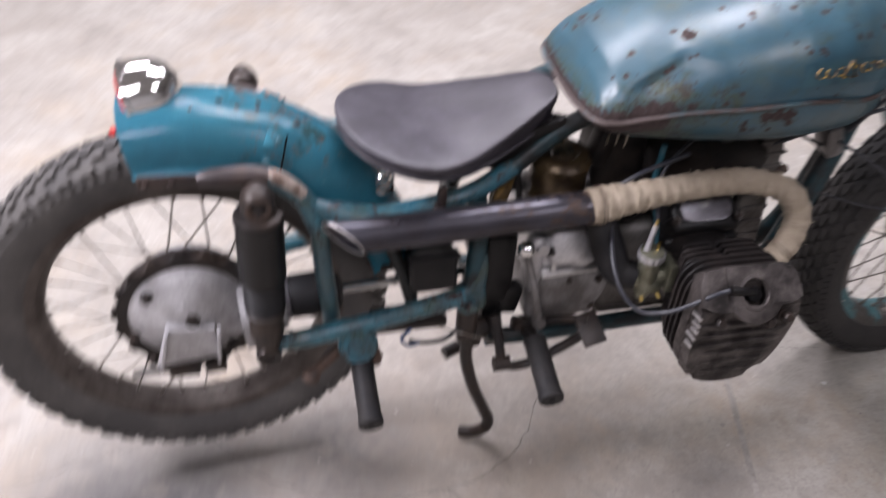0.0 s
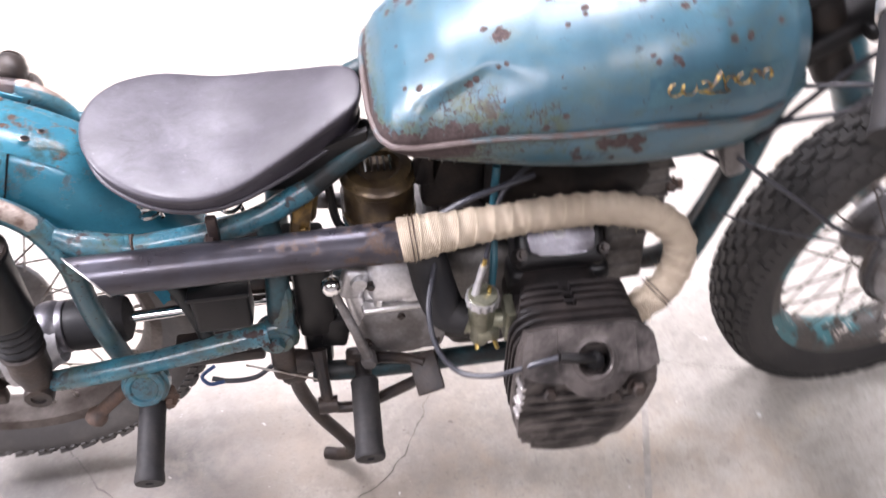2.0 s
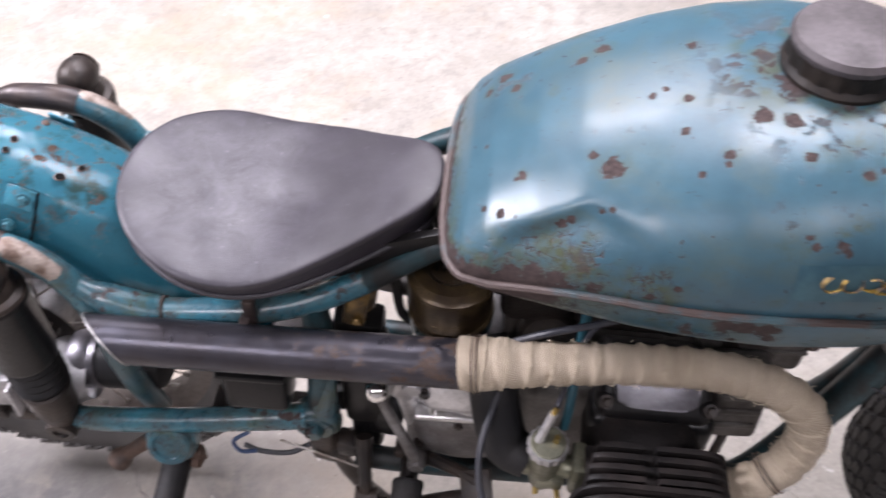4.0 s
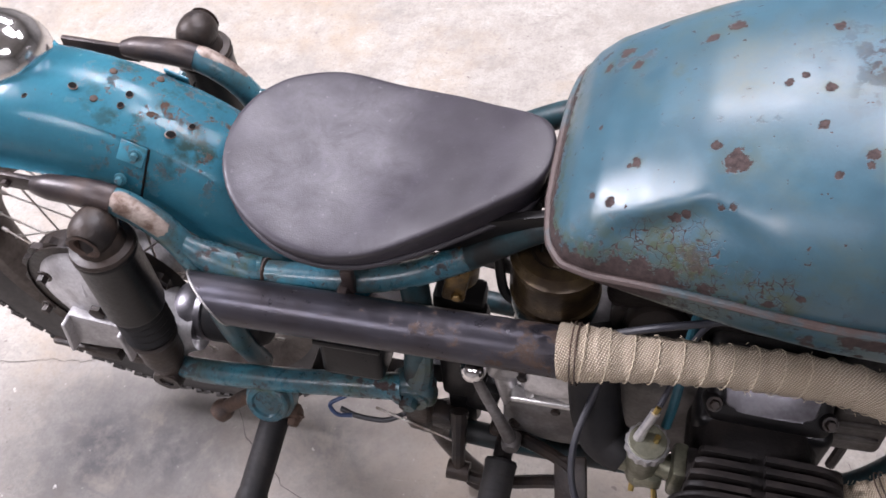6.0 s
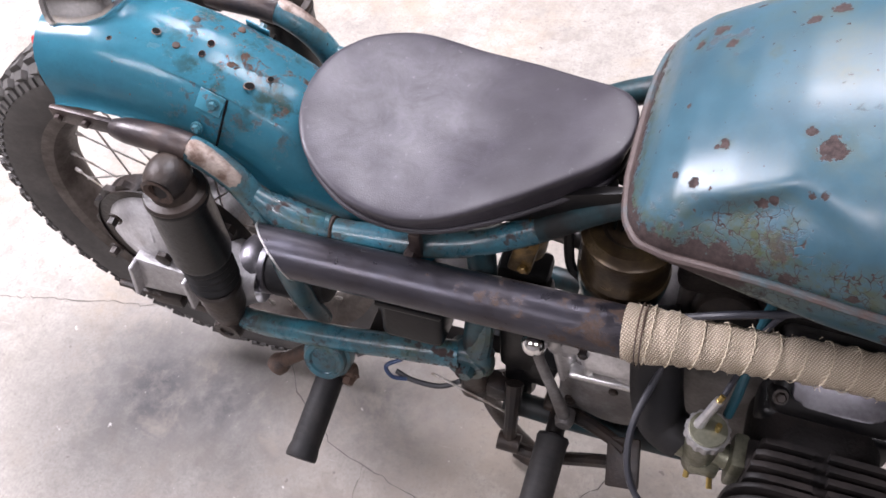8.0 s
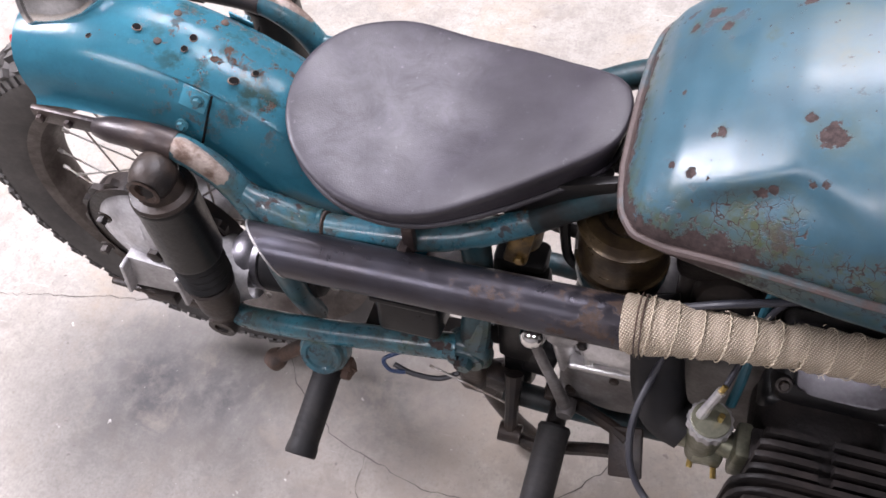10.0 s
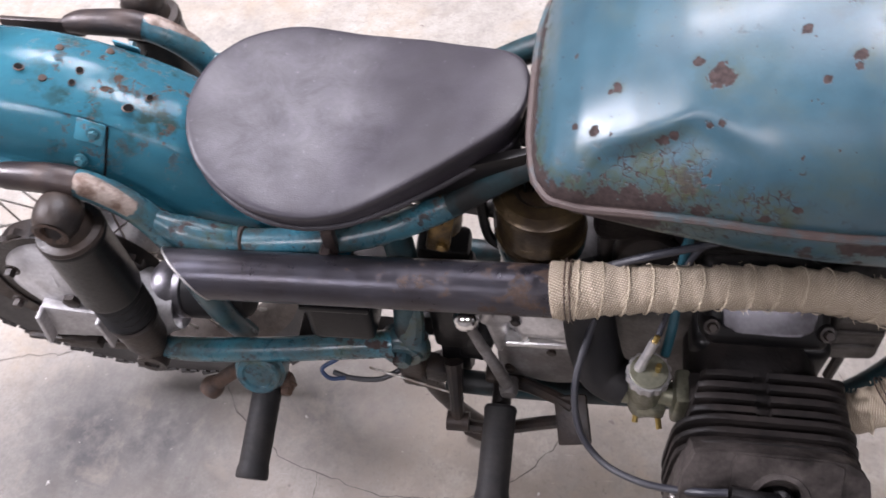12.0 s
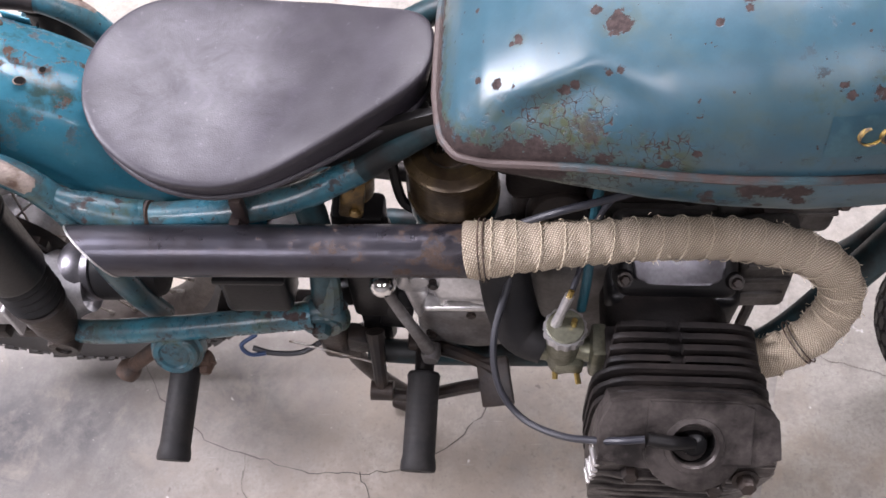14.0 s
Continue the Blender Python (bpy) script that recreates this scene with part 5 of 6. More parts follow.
for k in range(72):
    r = 0.0478 if (k // 2) % 2 else 0.0462
    teeth.append((r * math.cos(k * math.tau / 72), r * math.sin(k * math.tau / 72)))
slab(skirt, teeth, cap_at @ pose(0, 0, 0.0155), 0.015)
lathe(skirt, [(0.050, -0.003), (0.0505, 0.003), (0.047, 0.007), (0.044, 0.009)], cap_at, 40)
part("cap_skirt", skirt, M_DARK, cap, "black knurled skirt and neck")


def on_tank(x, height, lift=0.0016):
    """A point on the right flank at a share of the height from seam to top."""
    w, f, t, _ = tank_at(x)
    a = math.asin(min(1.0, height ** (1 / 0.86)))
    return Vector((x, -w * math.cos(a) ** 0.80 - lift, f + (t - f) * height + lift * 0.4))


bm = bmesh.new()
rows = []
for k in range(13):
    x = 0.868 + 0.175 * k / 12
    rows.append([bm.verts.new(on_tank(x, h, 0.0007)) for h in (0.20, 0.29, 0.38, 0.46)])
for u, w in zip(rows, rows[1:]):
    for i in range(3):
        bm.faces.new((u[i], w[i], w[i + 1], u[i + 1]))
decal = part("side_decal", bm, M_DECAL, fuel, "faded dark blue side decal with worn gilt strokes")
rnd = random.Random(3)
for k in range(8):
    gilt = bmesh.new()
    x, n = 0.889 + 0.0165 * k, 9
    if k == 3:
        loop = [on_tank(x + dx, h, 0.0018) for dx, h in ((-0.004, 0.27), (0.004, 0.36), (0.010, 0.44), (0.015, 0.36), (0.020, 0.27), (0.008, 0.275), (-0.004, 0.27))]
    else:
        a0, tall = rnd.uniform(0, 6.28), rnd.uniform(0.040, 0.062)
        loop = [on_tank(x + 0.0062 + 0.0075 * math.cos(a0 + 5.2 * i / n) + 0.003 * (i / n), 0.335 + 0.006 * k * (k > 4) + tall * math.sin(a0 + 5.2 * i / n), 0.0018) for i in range(n)]
    tube(gilt, loop, [0.0012, 0.0026, 0.0017, 0.0028, 0.0013], 6, 2, flat=0.4)
    part("gilt_stroke", gilt, M_GILT, decal)

# --- exhaust
PIPE = [(0.222, -0.128, 0.5365), (0.41, -0.128, 0.5435), (0.612, -0.127, 0.5505)]


def tailpipe():
    """The bare pipe, its open end cut on a slant."""
    bm = bmesh.new()
    segs, rings = 28, []
    a, b = Vector(PIPE[0]), Vector(PIPE[-1])
    d = (b - a).normalized()
    side = d.cross(Vector((0, 0, 1))).normalized()
    up = side.cross(d)
    for k, (t, r) in enumerate([(0, 0.0262), (0.02, 0.0265), (0.5, 0.0265), (1, 0.0265)]):
        ring = []
        for i in range(segs):
            c, s = math.cos(i * math.tau / segs), math.sin(i * math.tau / segs)
            off = side * c * r + up * s * r
            slant = (off.y * 0.9 + off.z * 0.5) if k < 2 else 0
            ring.append(bm.verts.new(a.lerp(b, t) + off + d * (0.003 if k < 2 else 0) - d * slant))
        rings.append(ring)
    for u, w in zip(rings, rings[1:]):
        for i in range(segs):
            bm.faces.new((u[i], u[(i + 1) % segs], w[(i + 1) % segs], w[i]))
    inner = [[bm.verts.new(a.lerp(b, t) + (v.co - a.lerp(b, 0)) * 0.93 + (d * 0.002)) for v in rings[0]] for t in (0,)]
    deep = [bm.verts.new(v.co + d * 0.2) for v in inner[0]]
    for u, w in ((inner[0], rings[0]), (deep, inner[0])):
        for i in range(segs):
            bm.faces.new((u[i], u[(i + 1) % segs], w[(i + 1) % segs], w[i]))
    bm.faces.new(deep)
    rim = [v.co.copy() for v in rings[0]]
    return bm, rim


bm, rim = tailpipe()
pipe = part("exhaust_pipe", bm, M_PIPE, bike, "blued and rust-flecked steel exhaust pipe with a slash-cut end")
part("cut_edge", tube(bmesh.new(), rim, 0.0012, 6, 1, closed=True), M_CUT, pipe, "bright cut edge")
WRAP = [(0.606, -0.127, 0.5508), (0.66, -0.126, 0.559), (0.74, -0.122, 0.566), (0.81, -0.119, 0.570), (0.875, -0.120, 0.569), (0.934, -0.128, 0.556), (0.968, -0.139, 0.526), (0.971, -0.151, 0.488), (0.950, -0.166, 0.456), (0.918, -0.176, 0.436), (0.894, -0.180, 0.428)]


def wrap():
    """Tape wound in overlapping turns; uv in millimetres along and round the pipe."""
    bm = bmesh.new()
    layer = bm.loops.layers.uv.new("UVMap")
    line = spline(WRAP, 26)
    segs, pitch, rnd = 36, 0.0225, random.Random(8)
    jig = [rnd.uniform(-0.16, 0.16) for _ in range(60)]
    rings, run, side, run_at = [], 0.0, None, []
    for i, p in enumerate(line):
        if i:
            run += (p - line[i - 1]).length
        d = (line[min(i + 1, len(line) - 1)] - line[max(i - 1, 0)]).normalized()
        if side is None:
            side = d.cross(Vector((0, 0, 1))).normalized()
        side = (side - d * side.dot(d)).normalized()
        up = side.cross(d)
        ring = []
        for k in range(segs):
            a = k * math.tau / segs
            turn = run / pitch + 0.75 * math.sin(a) * 0.35 + jig[int(run / pitch) % 60]
            fr = turn - math.floor(turn)
            r = float(np.interp(run, [0, 0.035, 0.06, 0.14, 0.30, 0.60], [0.0268, 0.0262, 0.0228, 0.0194, 0.0190, 0.0195])) + 0.0030 * (1 - fr) ** 0.8 * min(1.0, fr * 8) + 0.0007 * noise.noise(Vector((run * 90, a * 2.2, 0)))
            ring.append(bm.verts.new(p + (side * math.cos(a) + up * math.sin(a)) * r))
        rings.append(ring)
        run_at.append(run)
    for i in range(len(rings) - 1):
        for k in range(segs):
            f = bm.faces.new((rings[i][k], rings[i][(k + 1) % segs], rings[i + 1][(k + 1) % segs], rings[i + 1][k]))
            for loop, (ii, kk) in zip(f.loops, ((i, k), (i, k + 1), (i + 1, k + 1), (i + 1, k))):
                loop[layer].uv = (run_at[ii] * 1000, kk / segs * 176.0)
    bm.faces.new(rings[0][::-1]), bm.faces.new(rings[-1])
    return bm


wrapped = part("exhaust_wrap", wrap(), woven(), bike, "tan woven heat wrap wound round the header", sharp=75)
bm = bmesh.new()
rnd = random.Random(21)
line = spline(WRAP, 26)
for k in range(150):
    i = rnd.randrange(4, len(line) - 4)
    d = (line[i + 1] - line[i - 1]).normalized()
    s = d.cross(Vector((0, 0, 1))).normalized()
    a = rnd.uniform(0, math.tau)
    off = s * math.cos(a) + s.cross(d) * math.sin(a)
    p = line[i] + off * (0.0275 if line[i].x < 0.66 and line[i].z > 0.5 else 0.0225)
    tube(bm, [p, p + off * rnd.uniform(0.002, 0.005) + d * rnd.uniform(-0.004, 0.004)], 0.00035, 4, 1)
tagged(part("frayed_threads", bm, M_WRAP_THREAD, wrapped), kind="stuff")
# the stitched edges of the tape, one ring for each turn
rnd = random.Random(31)
runs = [0.0]
for p, q in zip(line, line[1:]):
    runs.append(runs[-1] + (q - p).length)
for turn in range(1, int(runs[-1] / 0.0225)):
    ring = []
    for k in range(44):
        a = k * math.tau / 44
        s = (turn + rnd.uniform(-0.02, 0.02)) * 0.0225 - 0.0225 * 0.26 * math.sin(a) + (0.0005 if k % 2 else -0.0005)
        i = min(len(line) - 2, max(1, int(np.searchsorted(runs, s))))
        d = (line[i + 1] - line[i - 1]).normalized()
        side = d.cross(Vector((0, 1, 0))).normalized()
        out = side * math.cos(a + 1.57) + side.cross(d) * math.sin(a + 1.57)
        rad = float(np.interp(runs[i], [0, 0.035, 0.06, 0.14, 0.30, 0.60], [0.0268, 0.0262, 0.0228, 0.0194, 0.0190, 0.0195])) + 0.0027
        ring.append(line[i] + d * (s - runs[i]) + out * rad)
    part("tape_edge", tube(bmesh.new(), ring, 0.0006, 5, 1, closed=True), M_WRAP_THREAD, wrapped)
for t, dx in ((0.622, 0.0), (0.9435, 0.0)):
    for w in (-0.002, 0.003):
        if t < 0.7:
            c, d = Vector((t + w, -0.127, 0.5525)), Vector((1, 0, 0.12))
        else:
            c, d = Vector((0.9435 + w * 0.7, -0.1675, 0.4535 + w * 0.8)), Vector((-0.65, -0.25, -0.55))
        m = toward(c, c + d)
        ring = [m @ Vector(((0.0312 if t < 0.7 else 0.0242) * math.cos(a), (0.0312 if t < 0.7 else 0.0242) * math.sin(a), 0)) for a in np.linspace(0, math.tau, 29)[:-1]]
        part("tie_wire", tube(bmesh.new(), ring, 0.0008, 6, 1, closed=True), M_RUST, wrapped, "twisted steel tie wire")

# --- gearbox and crankcase
bm = block(bmesh.new(), pose(0.602, 0.0, 0.405), 0.118, 0.20, 0.145, 0.030, 4)
block(bm, pose(0.600, -0.088, 0.448, -18, 0, 0), 0.075, 0.05, 0.07, 0.018, 3)
gearbox = part("gearbox", bm, M_ALU, bike, "polished aluminium gearbox case")
bm = block(bmesh.new(), pose(0.607, -0.055, 0.338), 0.132, 0.10, 0.10, 0.018, 3)
part("gearbox_cover", bm, M_ALU_DULL, gearbox, "dull grey lower cover with a ridge")
bm = lathe(bmesh.new(), [(0.072, -0.03), (0.072, 0.006), (0.068, 0.014), (0.055, 0.020), (0.030, 0.0235), (0, 0.0245)], pose(0.613, -0.088, 0.366, 84, 0, 0), 44)
part("round_cover", bm, M_ALU_DULL, gearbox, "round dull aluminium side cover")
part("case_ledge", block(bmesh.new(), pose(0.612, -0.103, 0.405, 0, -3, 0), 0.118, 0.026, 0.010, 0.0045, 3), M_SATIN, gearbox, "polished ledge between the castings")
part("case_dome", lathe(bmesh.new(), [(0.0, 0.022), (0.020, 0.021), (0.032, 0.015), (0.038, 0.004), (0.040, -0.02)], pose(0.622, -0.088, 0.442, 58, 0, 0), 28), M_ALU, gearbox)
part("case_rib", tube(bmesh.new(), [(0.575, -0.106, 0.40), (0.578, -0.104, 0.44), (0.585, -0.088, 0.475)], 0.006, 10), M_SATIN, gearbox)
for x, z in ((0.607, 0.384), (0.56, 0.33), (0.655, 0.32), (0.66, 0.378), (0.567, 0.45)):
    part("cover_bolt", bolt(bmesh.new(), (x, -0.108, z), (x, -0.2, z), 0.0055, 0.005), M_GREASE, gearbox)
bm = block(bmesh.new(), pose(0.545, -0.09, 0.445, 0, 14, 0), 0.035, 0.03, 0.055, 0.010, 3)
block(bm, pose(0.548, -0.09, 0.395, 0, -10, 0), 0.026, 0.028, 0.08, 0.009, 3)
lathe(bm, [(0, 0.018), (0.010, 0.018), (0.013, 0.012), (0.013, 0)], pose(0.552, -0.092, 0.455) @ OUT, 16)
part("selector_housing", bm, M_ALU, gearbox)
bm = tube(bmesh.new(), [(0.517, -0.126, 0.468), (0.528, -0.129, 0.432), (0.542, -0.128, 0.380), (0.557, -0.125, 0.316)], [0.0055, 0.0062, 0.0068, 0.0085], 12)
lathe(bm, [(0, -0.010), (0.011, -0.010), (0.012, 0.004), (0.009, 0.012), (0, 0.013)], pose(0.558, -0.125, 0.312) @ OUT, 18)
lever = part("gear_lever", bm, M_ALU_DULL, bike, "cast gear lever with a ball knob")
part("ball_knob", lathe(bmesh.new(), [(0.0145 * math.sin(a), -0.0145 * math.cos(a)) for a in np.linspace(0, math.pi, 13)], Matrix.Translation((0.5155, -0.1245, 0.4755)), 22), M_CHROME, lever, "polished ball knob")
bm = block(bmesh.new(), pose(0.79, 0.0, 0.375), 0.26, 0.19, 0.20, 0.035, 4)
block(bm, pose(0.915, 0.0, 0.43, 0, -6, 0), 0.07, 0.12, 0.14, 0.015, 3)
block(bm, pose(0.80, 0.0, 0.285), 0.24, 0.16, 0.06, 0.02, 3)
case = part("crankcase", bm, M_CASE, bike, "oily grey aluminium crankcase")
bm = lathe(bmesh.new(), [(0, 0), (0.052, 0), (0.060, 0.008), (0.060, 0.10), (0.062, 0.104), (0.062, 0.112), (0.060, 0.116), (0.060, 0.215), (0.054, 0.225), (0, 0.225)], pose(0.725, 0.0, 0.560) @ FORE, 34)
part("generator", bm, M_DARK, case, "black generator drum")
bm = block(bmesh.new(), pose(0.685, -0.005, 0.575), 0.085, 0.09, 0.105, 0.014, 3)
block(bm, pose(0.655, -0.030, 0.600, 0, 12, 0), 0.035, 0.04, 0.07, 0.008)
part("distributor_box", bm, M_DARK, case, "black greasy ignition box")
for x, z in ((0.652, 0.640), (0.668, 0.636), (0.684, 0.632)):
    part("terminal", tube(bmesh.new(), [(x, -0.048, z - 0.03), (x + 0.002, -0.050, z)], 0.0022, 6, 1), M_CHROME, case, "bright terminal strip")
bm = block(bmesh.new(), pose(0.955, -0.012, 0.555, 0, -4, 0), 0.050, 0.085, 0.150, 0.010, 3)
for z in (0.52, 0.545, 0.57, 0.595):
    block(bm, pose(0.955, -0.012, z, 0, -4, 0), 0.054, 0.090, 0.006, 0.002)
part("ignition_coil", bm, M_CASE, case, "grey finned ignition housing")
for x in (0.86, 0.90):
    part("tank_mount", block(bmesh.new(), pose(x, -0.055, 0.628), 0.022, 0.02, 0.045, 0.004), M_CASE, case)
bm = lathe(bmesh.new(), [(0, 0.03), (0.032, 0.03), (0.036, 0.024), (0.036, 0)], pose(0.70, -0.045, 0.50, 60, 0, 0), 24)
block(bm, pose(0.68, -0.03, 0.475), 0.06, 0.09, 0.06, 0.015, 3)
part("breather_boss", bm, M_DARK, case)
bm = block(bmesh.new(), pose(0.925, -0.035, 0.50, 0, 8, 0), 0.05, 0.05, 0.05, 0.01)
tube(bm, [(0.95, -0.03, 0.50), (0.985, -0.035, 0.52), (1.0, -0.04, 0.525)], 0.008, 8)
part("horn_bracket", bm, M_GREASE, case)
part("bracket_bolt", bolt(bmesh.new(), (0.995, -0.038, 0.524), (1.05, -0.05, 0.53), 0.008, 0.010), M_RUST, case)
part("bracket_bolt", bolt(bmesh.new(), (0.985, -0.045, 0.530), (0.985, -0.1, 0.56), 0.007, 0.010), M_RUST, case)
bm = tube(bmesh.new(), [(0.915, -0.09, 0.45), (0.917, -0.095, 0.40), (0.915, -0.10, 0.36)], 0.006, 8)
part("oil_line", bm, M_GREASE, case)

# --- right cylinder
CYL = (0.816, 0.415)
HEAD = [(-0.080, 0.090), (-0.0855, 0.065), (-0.086, 0.02), (-0.085, -0.048), (-0.077, -0.075), (-0.055, -0.093), (-0.02, -0.102), (0.018, -0.100), (0.048, -0.084), (0.068, -0.052), (0.080, -0.012), (0.086, 0.03), (0.085, 0.065), (0.076, 0.090), (0.045, 0.101), (0.0, 0.104), (-0.045, 0.101)]


def face_out(y, x=CYL[0], z=CYL[1]):
    return pose(x, y, z) @ OUT


def head_outline(sx, sz, top=0.104, rounded=0.0):
    n = len(HEAD)
    out = []
    for i in range(n):
        a, b, c, d = (Vector(HEAD[(i + k) % n]) for k in (-1, 0, 1, 2))
        for t in (0.0, 0.34, 0.67):
            q = 0.5 * (2 * b + (c - a) * t + (2 * a - 5 * b + 4 * c - d) * t * t + (3 * b - a - 3 * c + d) * t ** 3)
            out.append((q.x * sx, (min(q.y, top) - rounded * max(0.0, abs(q.x) - 0.052) ** 2 * max(0.0, min(1.0, (q.y - 0.03) / 0.04))) * sz))
    return out[::-1]


def pierced(bm, outline, hole, centre, place, thick, n=40):
    """A plate with a round hole through it."""
    rings = []
    for k in range(n):
        a = math.tau * k / n
        d = Vector((math.cos(a), math.sin(a)))
        best = 0.0
        for (ax, ay), (bx, by) in zip(outline, outline[1:] + outline[:1]):
            p, e = Vector((ax, ay)) - centre, Vector((bx - ax, by - ay))
            den = d.x * e.y - d.y * e.x
            if abs(den) > 1e-9:
                t, u = (p.x * e.y - p.y * e.x) / den, (p.x * d.y - p.y * d.x) / den
                if t > 0 and -1e-6 <= u <= 1 + 1e-6:
                    best = max(best, t)
        o, i = centre + d * best, centre + d * hole
        rings.append([bm.verts.new(place @ Vector((*q, h))) for q, h in ((o, -thick), (o, -0.002), (o * 0.985, 0), (i, 0), (i, -thick))])
    for k in range(n):
        u, w = rings[k], rings[(k + 1) % n]
        for j in range(4):
            bm.faces.new((u[j], w[j], w[j + 1], u[j + 1]))
    return bm


bm = lathe(bmesh.new(), [(0.066, 0.09), (0.070, 0.26), (0, 0.26)], pose(CYL[0], 0, CYL[1]) @ OUT, 32)
block(bm, pose(0.762, -0.180, 0.447), 0.034, 0.036, 0.050, 0.006)
block(bm, pose(0.885, -0.178, 0.440), 0.030, 0.050, 0.050, 0.008)
barrel = part("cylinder_barrel", bm, M_CYL, bike, "black baked-iron cylinder barrel with cooling fins")
for k in range(1, 8):
    y = -0.158 - 0.0133 * k
    bm = bmesh.new()
    if k < 5:
        o = head_outline(0.96, 0.84 + 0.024 * k, 0.09, 16.0)
        for lo, hi in ((-0.056 - 0.004 * k, -0.012), (0.002, 0.09)):
            pts = []
            for x, z in o:
                q = (min(hi, max(lo, x)), z)
                if not pts or (abs(q[0] - pts[-1][0]) + abs(q[1] - pts[-1][1])) > 1e-4:
                    pts.append(q)
            slab(bm, pts, face_out(y), 0.0064, 0.0012)
    else:
        slab(bm, head_outline(1.0, 0.95 + 0.012 * (k - 5), 0.099, 14.0), face_out(y), 0.0056, 0.0018)
    part("cooling_fin", bm, M_CYL, barrel)
bm = slab(bmesh.new(), head_outline(0.985, 0.99, 0.088), face_out(-0.271), 0.020, 0.003)
slab(bm, head_outline(0.97, 0.97, 0.06), face_out(-0.287), 0.040, 0.010)
head = part("cylinder_head", bm, M_HEAD, bike, "sooty cast flat cylinder head with fins and spark plug")
DECK = pose(0.815, -0.2892, 0.4992, 45, 0, 0)
deck = [(-0.072, 0.033), (-0.030, 0.036), (0.030, 0.036), (0.068, 0.033), (0.081, 0.015), (0.085, -0.022), (0.065, -0.029), (0.034, -0.031), (0.0, -0.036), (-0.040, -0.034), (-0.084, -0.028), (-0.083, 0.008)]
HOLE = Vector((0.004, -0.008))
part("plug_deck", pierced(bmesh.new(), deck, 0.0205, HOLE, DECK, 0.034), M_HEAD, head, "flat sloping deck round the spark plug")
raised = [(-0.040, 0.034), (0.056, 0.034), (0.057, -0.026), (-0.040, -0.028)]
part("deck_pad", pierced(bmesh.new(), raised, 0.0212, HOLE, DECK @ pose(0, 0, 0.0022), 0.004), M_HEAD, head)
WELL = DECK @ pose(HOLE.x, HOLE.y, 0)
part("plug_well", lathe(bmesh.new(), [(0.029, -0.034), (0.029, -0.001), (0.0272, 0.0035), (0.0225, 0.0042), (0.0206, 0.002), (0.0203, -0.03)], WELL, 36), M_HEAD, head, "round lip of the plug recess")
part("plug_hole", lathe(bmesh.new(), [(0.0204, -0.004), (0.0202, -0.031), (0, -0.031)], WELL, 30), M_SOOT_SHADE, head, "black plug recess")
apron = [(0.047 * math.cos(a), 0.047 * math.sin(a)) for a in np.linspace(math.pi * 1.04, math.pi * 1.96, 15)]
apron += [(0.0295 * math.cos(a), 0.0295 * math.sin(a)) for a in np.linspace(math.pi * 1.96, math.pi * 1.04, 15)]
part("plug_apron", slab(bmesh.new(), apron, DECK @ pose(HOLE.x, HOLE.y, -0.003), 0.009, 0.0016), M_HEAD, head, "curved apron under the plug recess")
part("corner_boss", block(bmesh.new(), pose(0.884, -0.296, 0.462, 38, 0, -10), 0.032, 0.030, 0.018, 0.007, 3), M_HEAD, head, "rounded corner boss")
rnd = random.Random(4)
for k in range(6):
    z = 0.030 - 0.0205 * k
    xs = [x for (x, za), (xb, zb) in zip(HEAD, HEAD[1:]) for x in [x + (xb - x) * (z - za) / (zb - za) if abs(zb - za) > 1e-6 else x] if min(za, zb) - 1e-6 <= z <= max(za, zb) + 1e-6]
    lo, hi = min(xs), max(xs)
    out = 0.034 - 0.001 * k
    o = [(lo, 0.0), (lo + 0.003, out * 0.85), (lo + 0.03, out + rnd.uniform(-0.002, 0.002)), (hi - 0.03, out), (hi - 0.006, out * 0.8), (hi, 0.0)]
    part("head_fin", slab(bmesh.new(), o, pose(CYL[0], -0.280, CYL[1] + z) @ pose(0, 0, 0, 180, 0, 0), 0.0085, 0.0022), M_HEAD, head)
part("head_lug", lathe(bmesh.new(), [(0, 0.016), (0.011, 0.016), (0.014, 0.010), (0.015, -0.02)], pose(0.886, -0.292, 0.464, 70, 0, 0), 14), M_HEAD, head)
for x, y, z in ((0.842, -0.316, 0.452), (0.872, -0.314, 0.456), (0.765, -0.306, 0.452)):
    part("head_bolt", bolt(bmesh.new(), (x, y, z), (x, y - 0.1, z + 0.05), 0.0085, 0.011), M_GREASE, head)
for z in (0.462, 0.449, 0.436, 0.421, 0.404):
    part("scraped_edge", block(bmesh.new(), pose(0.7315, -0.300 + rnd.uniform(-0.003, 0.003), z, 0, rnd.uniform(-8, 8), 8), 0.007, 0.018 + rnd.uniform(-0.004, 0.006), 0.006, 0.002), M_CUT, head, "fin edge scraped to bright metal")
# spark plug cap and lead
bm = lathe(bmesh.new(), [(0.0125, -0.03), (0.0125, -0.002), (0.011, 0.003), (0.006, 0.0055), (0, 0.006)], WELL @ pose(0.002, -0.002, -0.006), 20)
tube(bm, [WELL @ Vector((0.0, 0.0, -0.002)), WELL @ Vector((-0.020, 0.004, 0.007)), WELL @ Vector((-0.044, 0.008, 0.009))], [0.0060, 0.0066, 0.0060], 14)
plug = part("plug_cap", bm, M_BLACK, bike, "black spark plug cap")
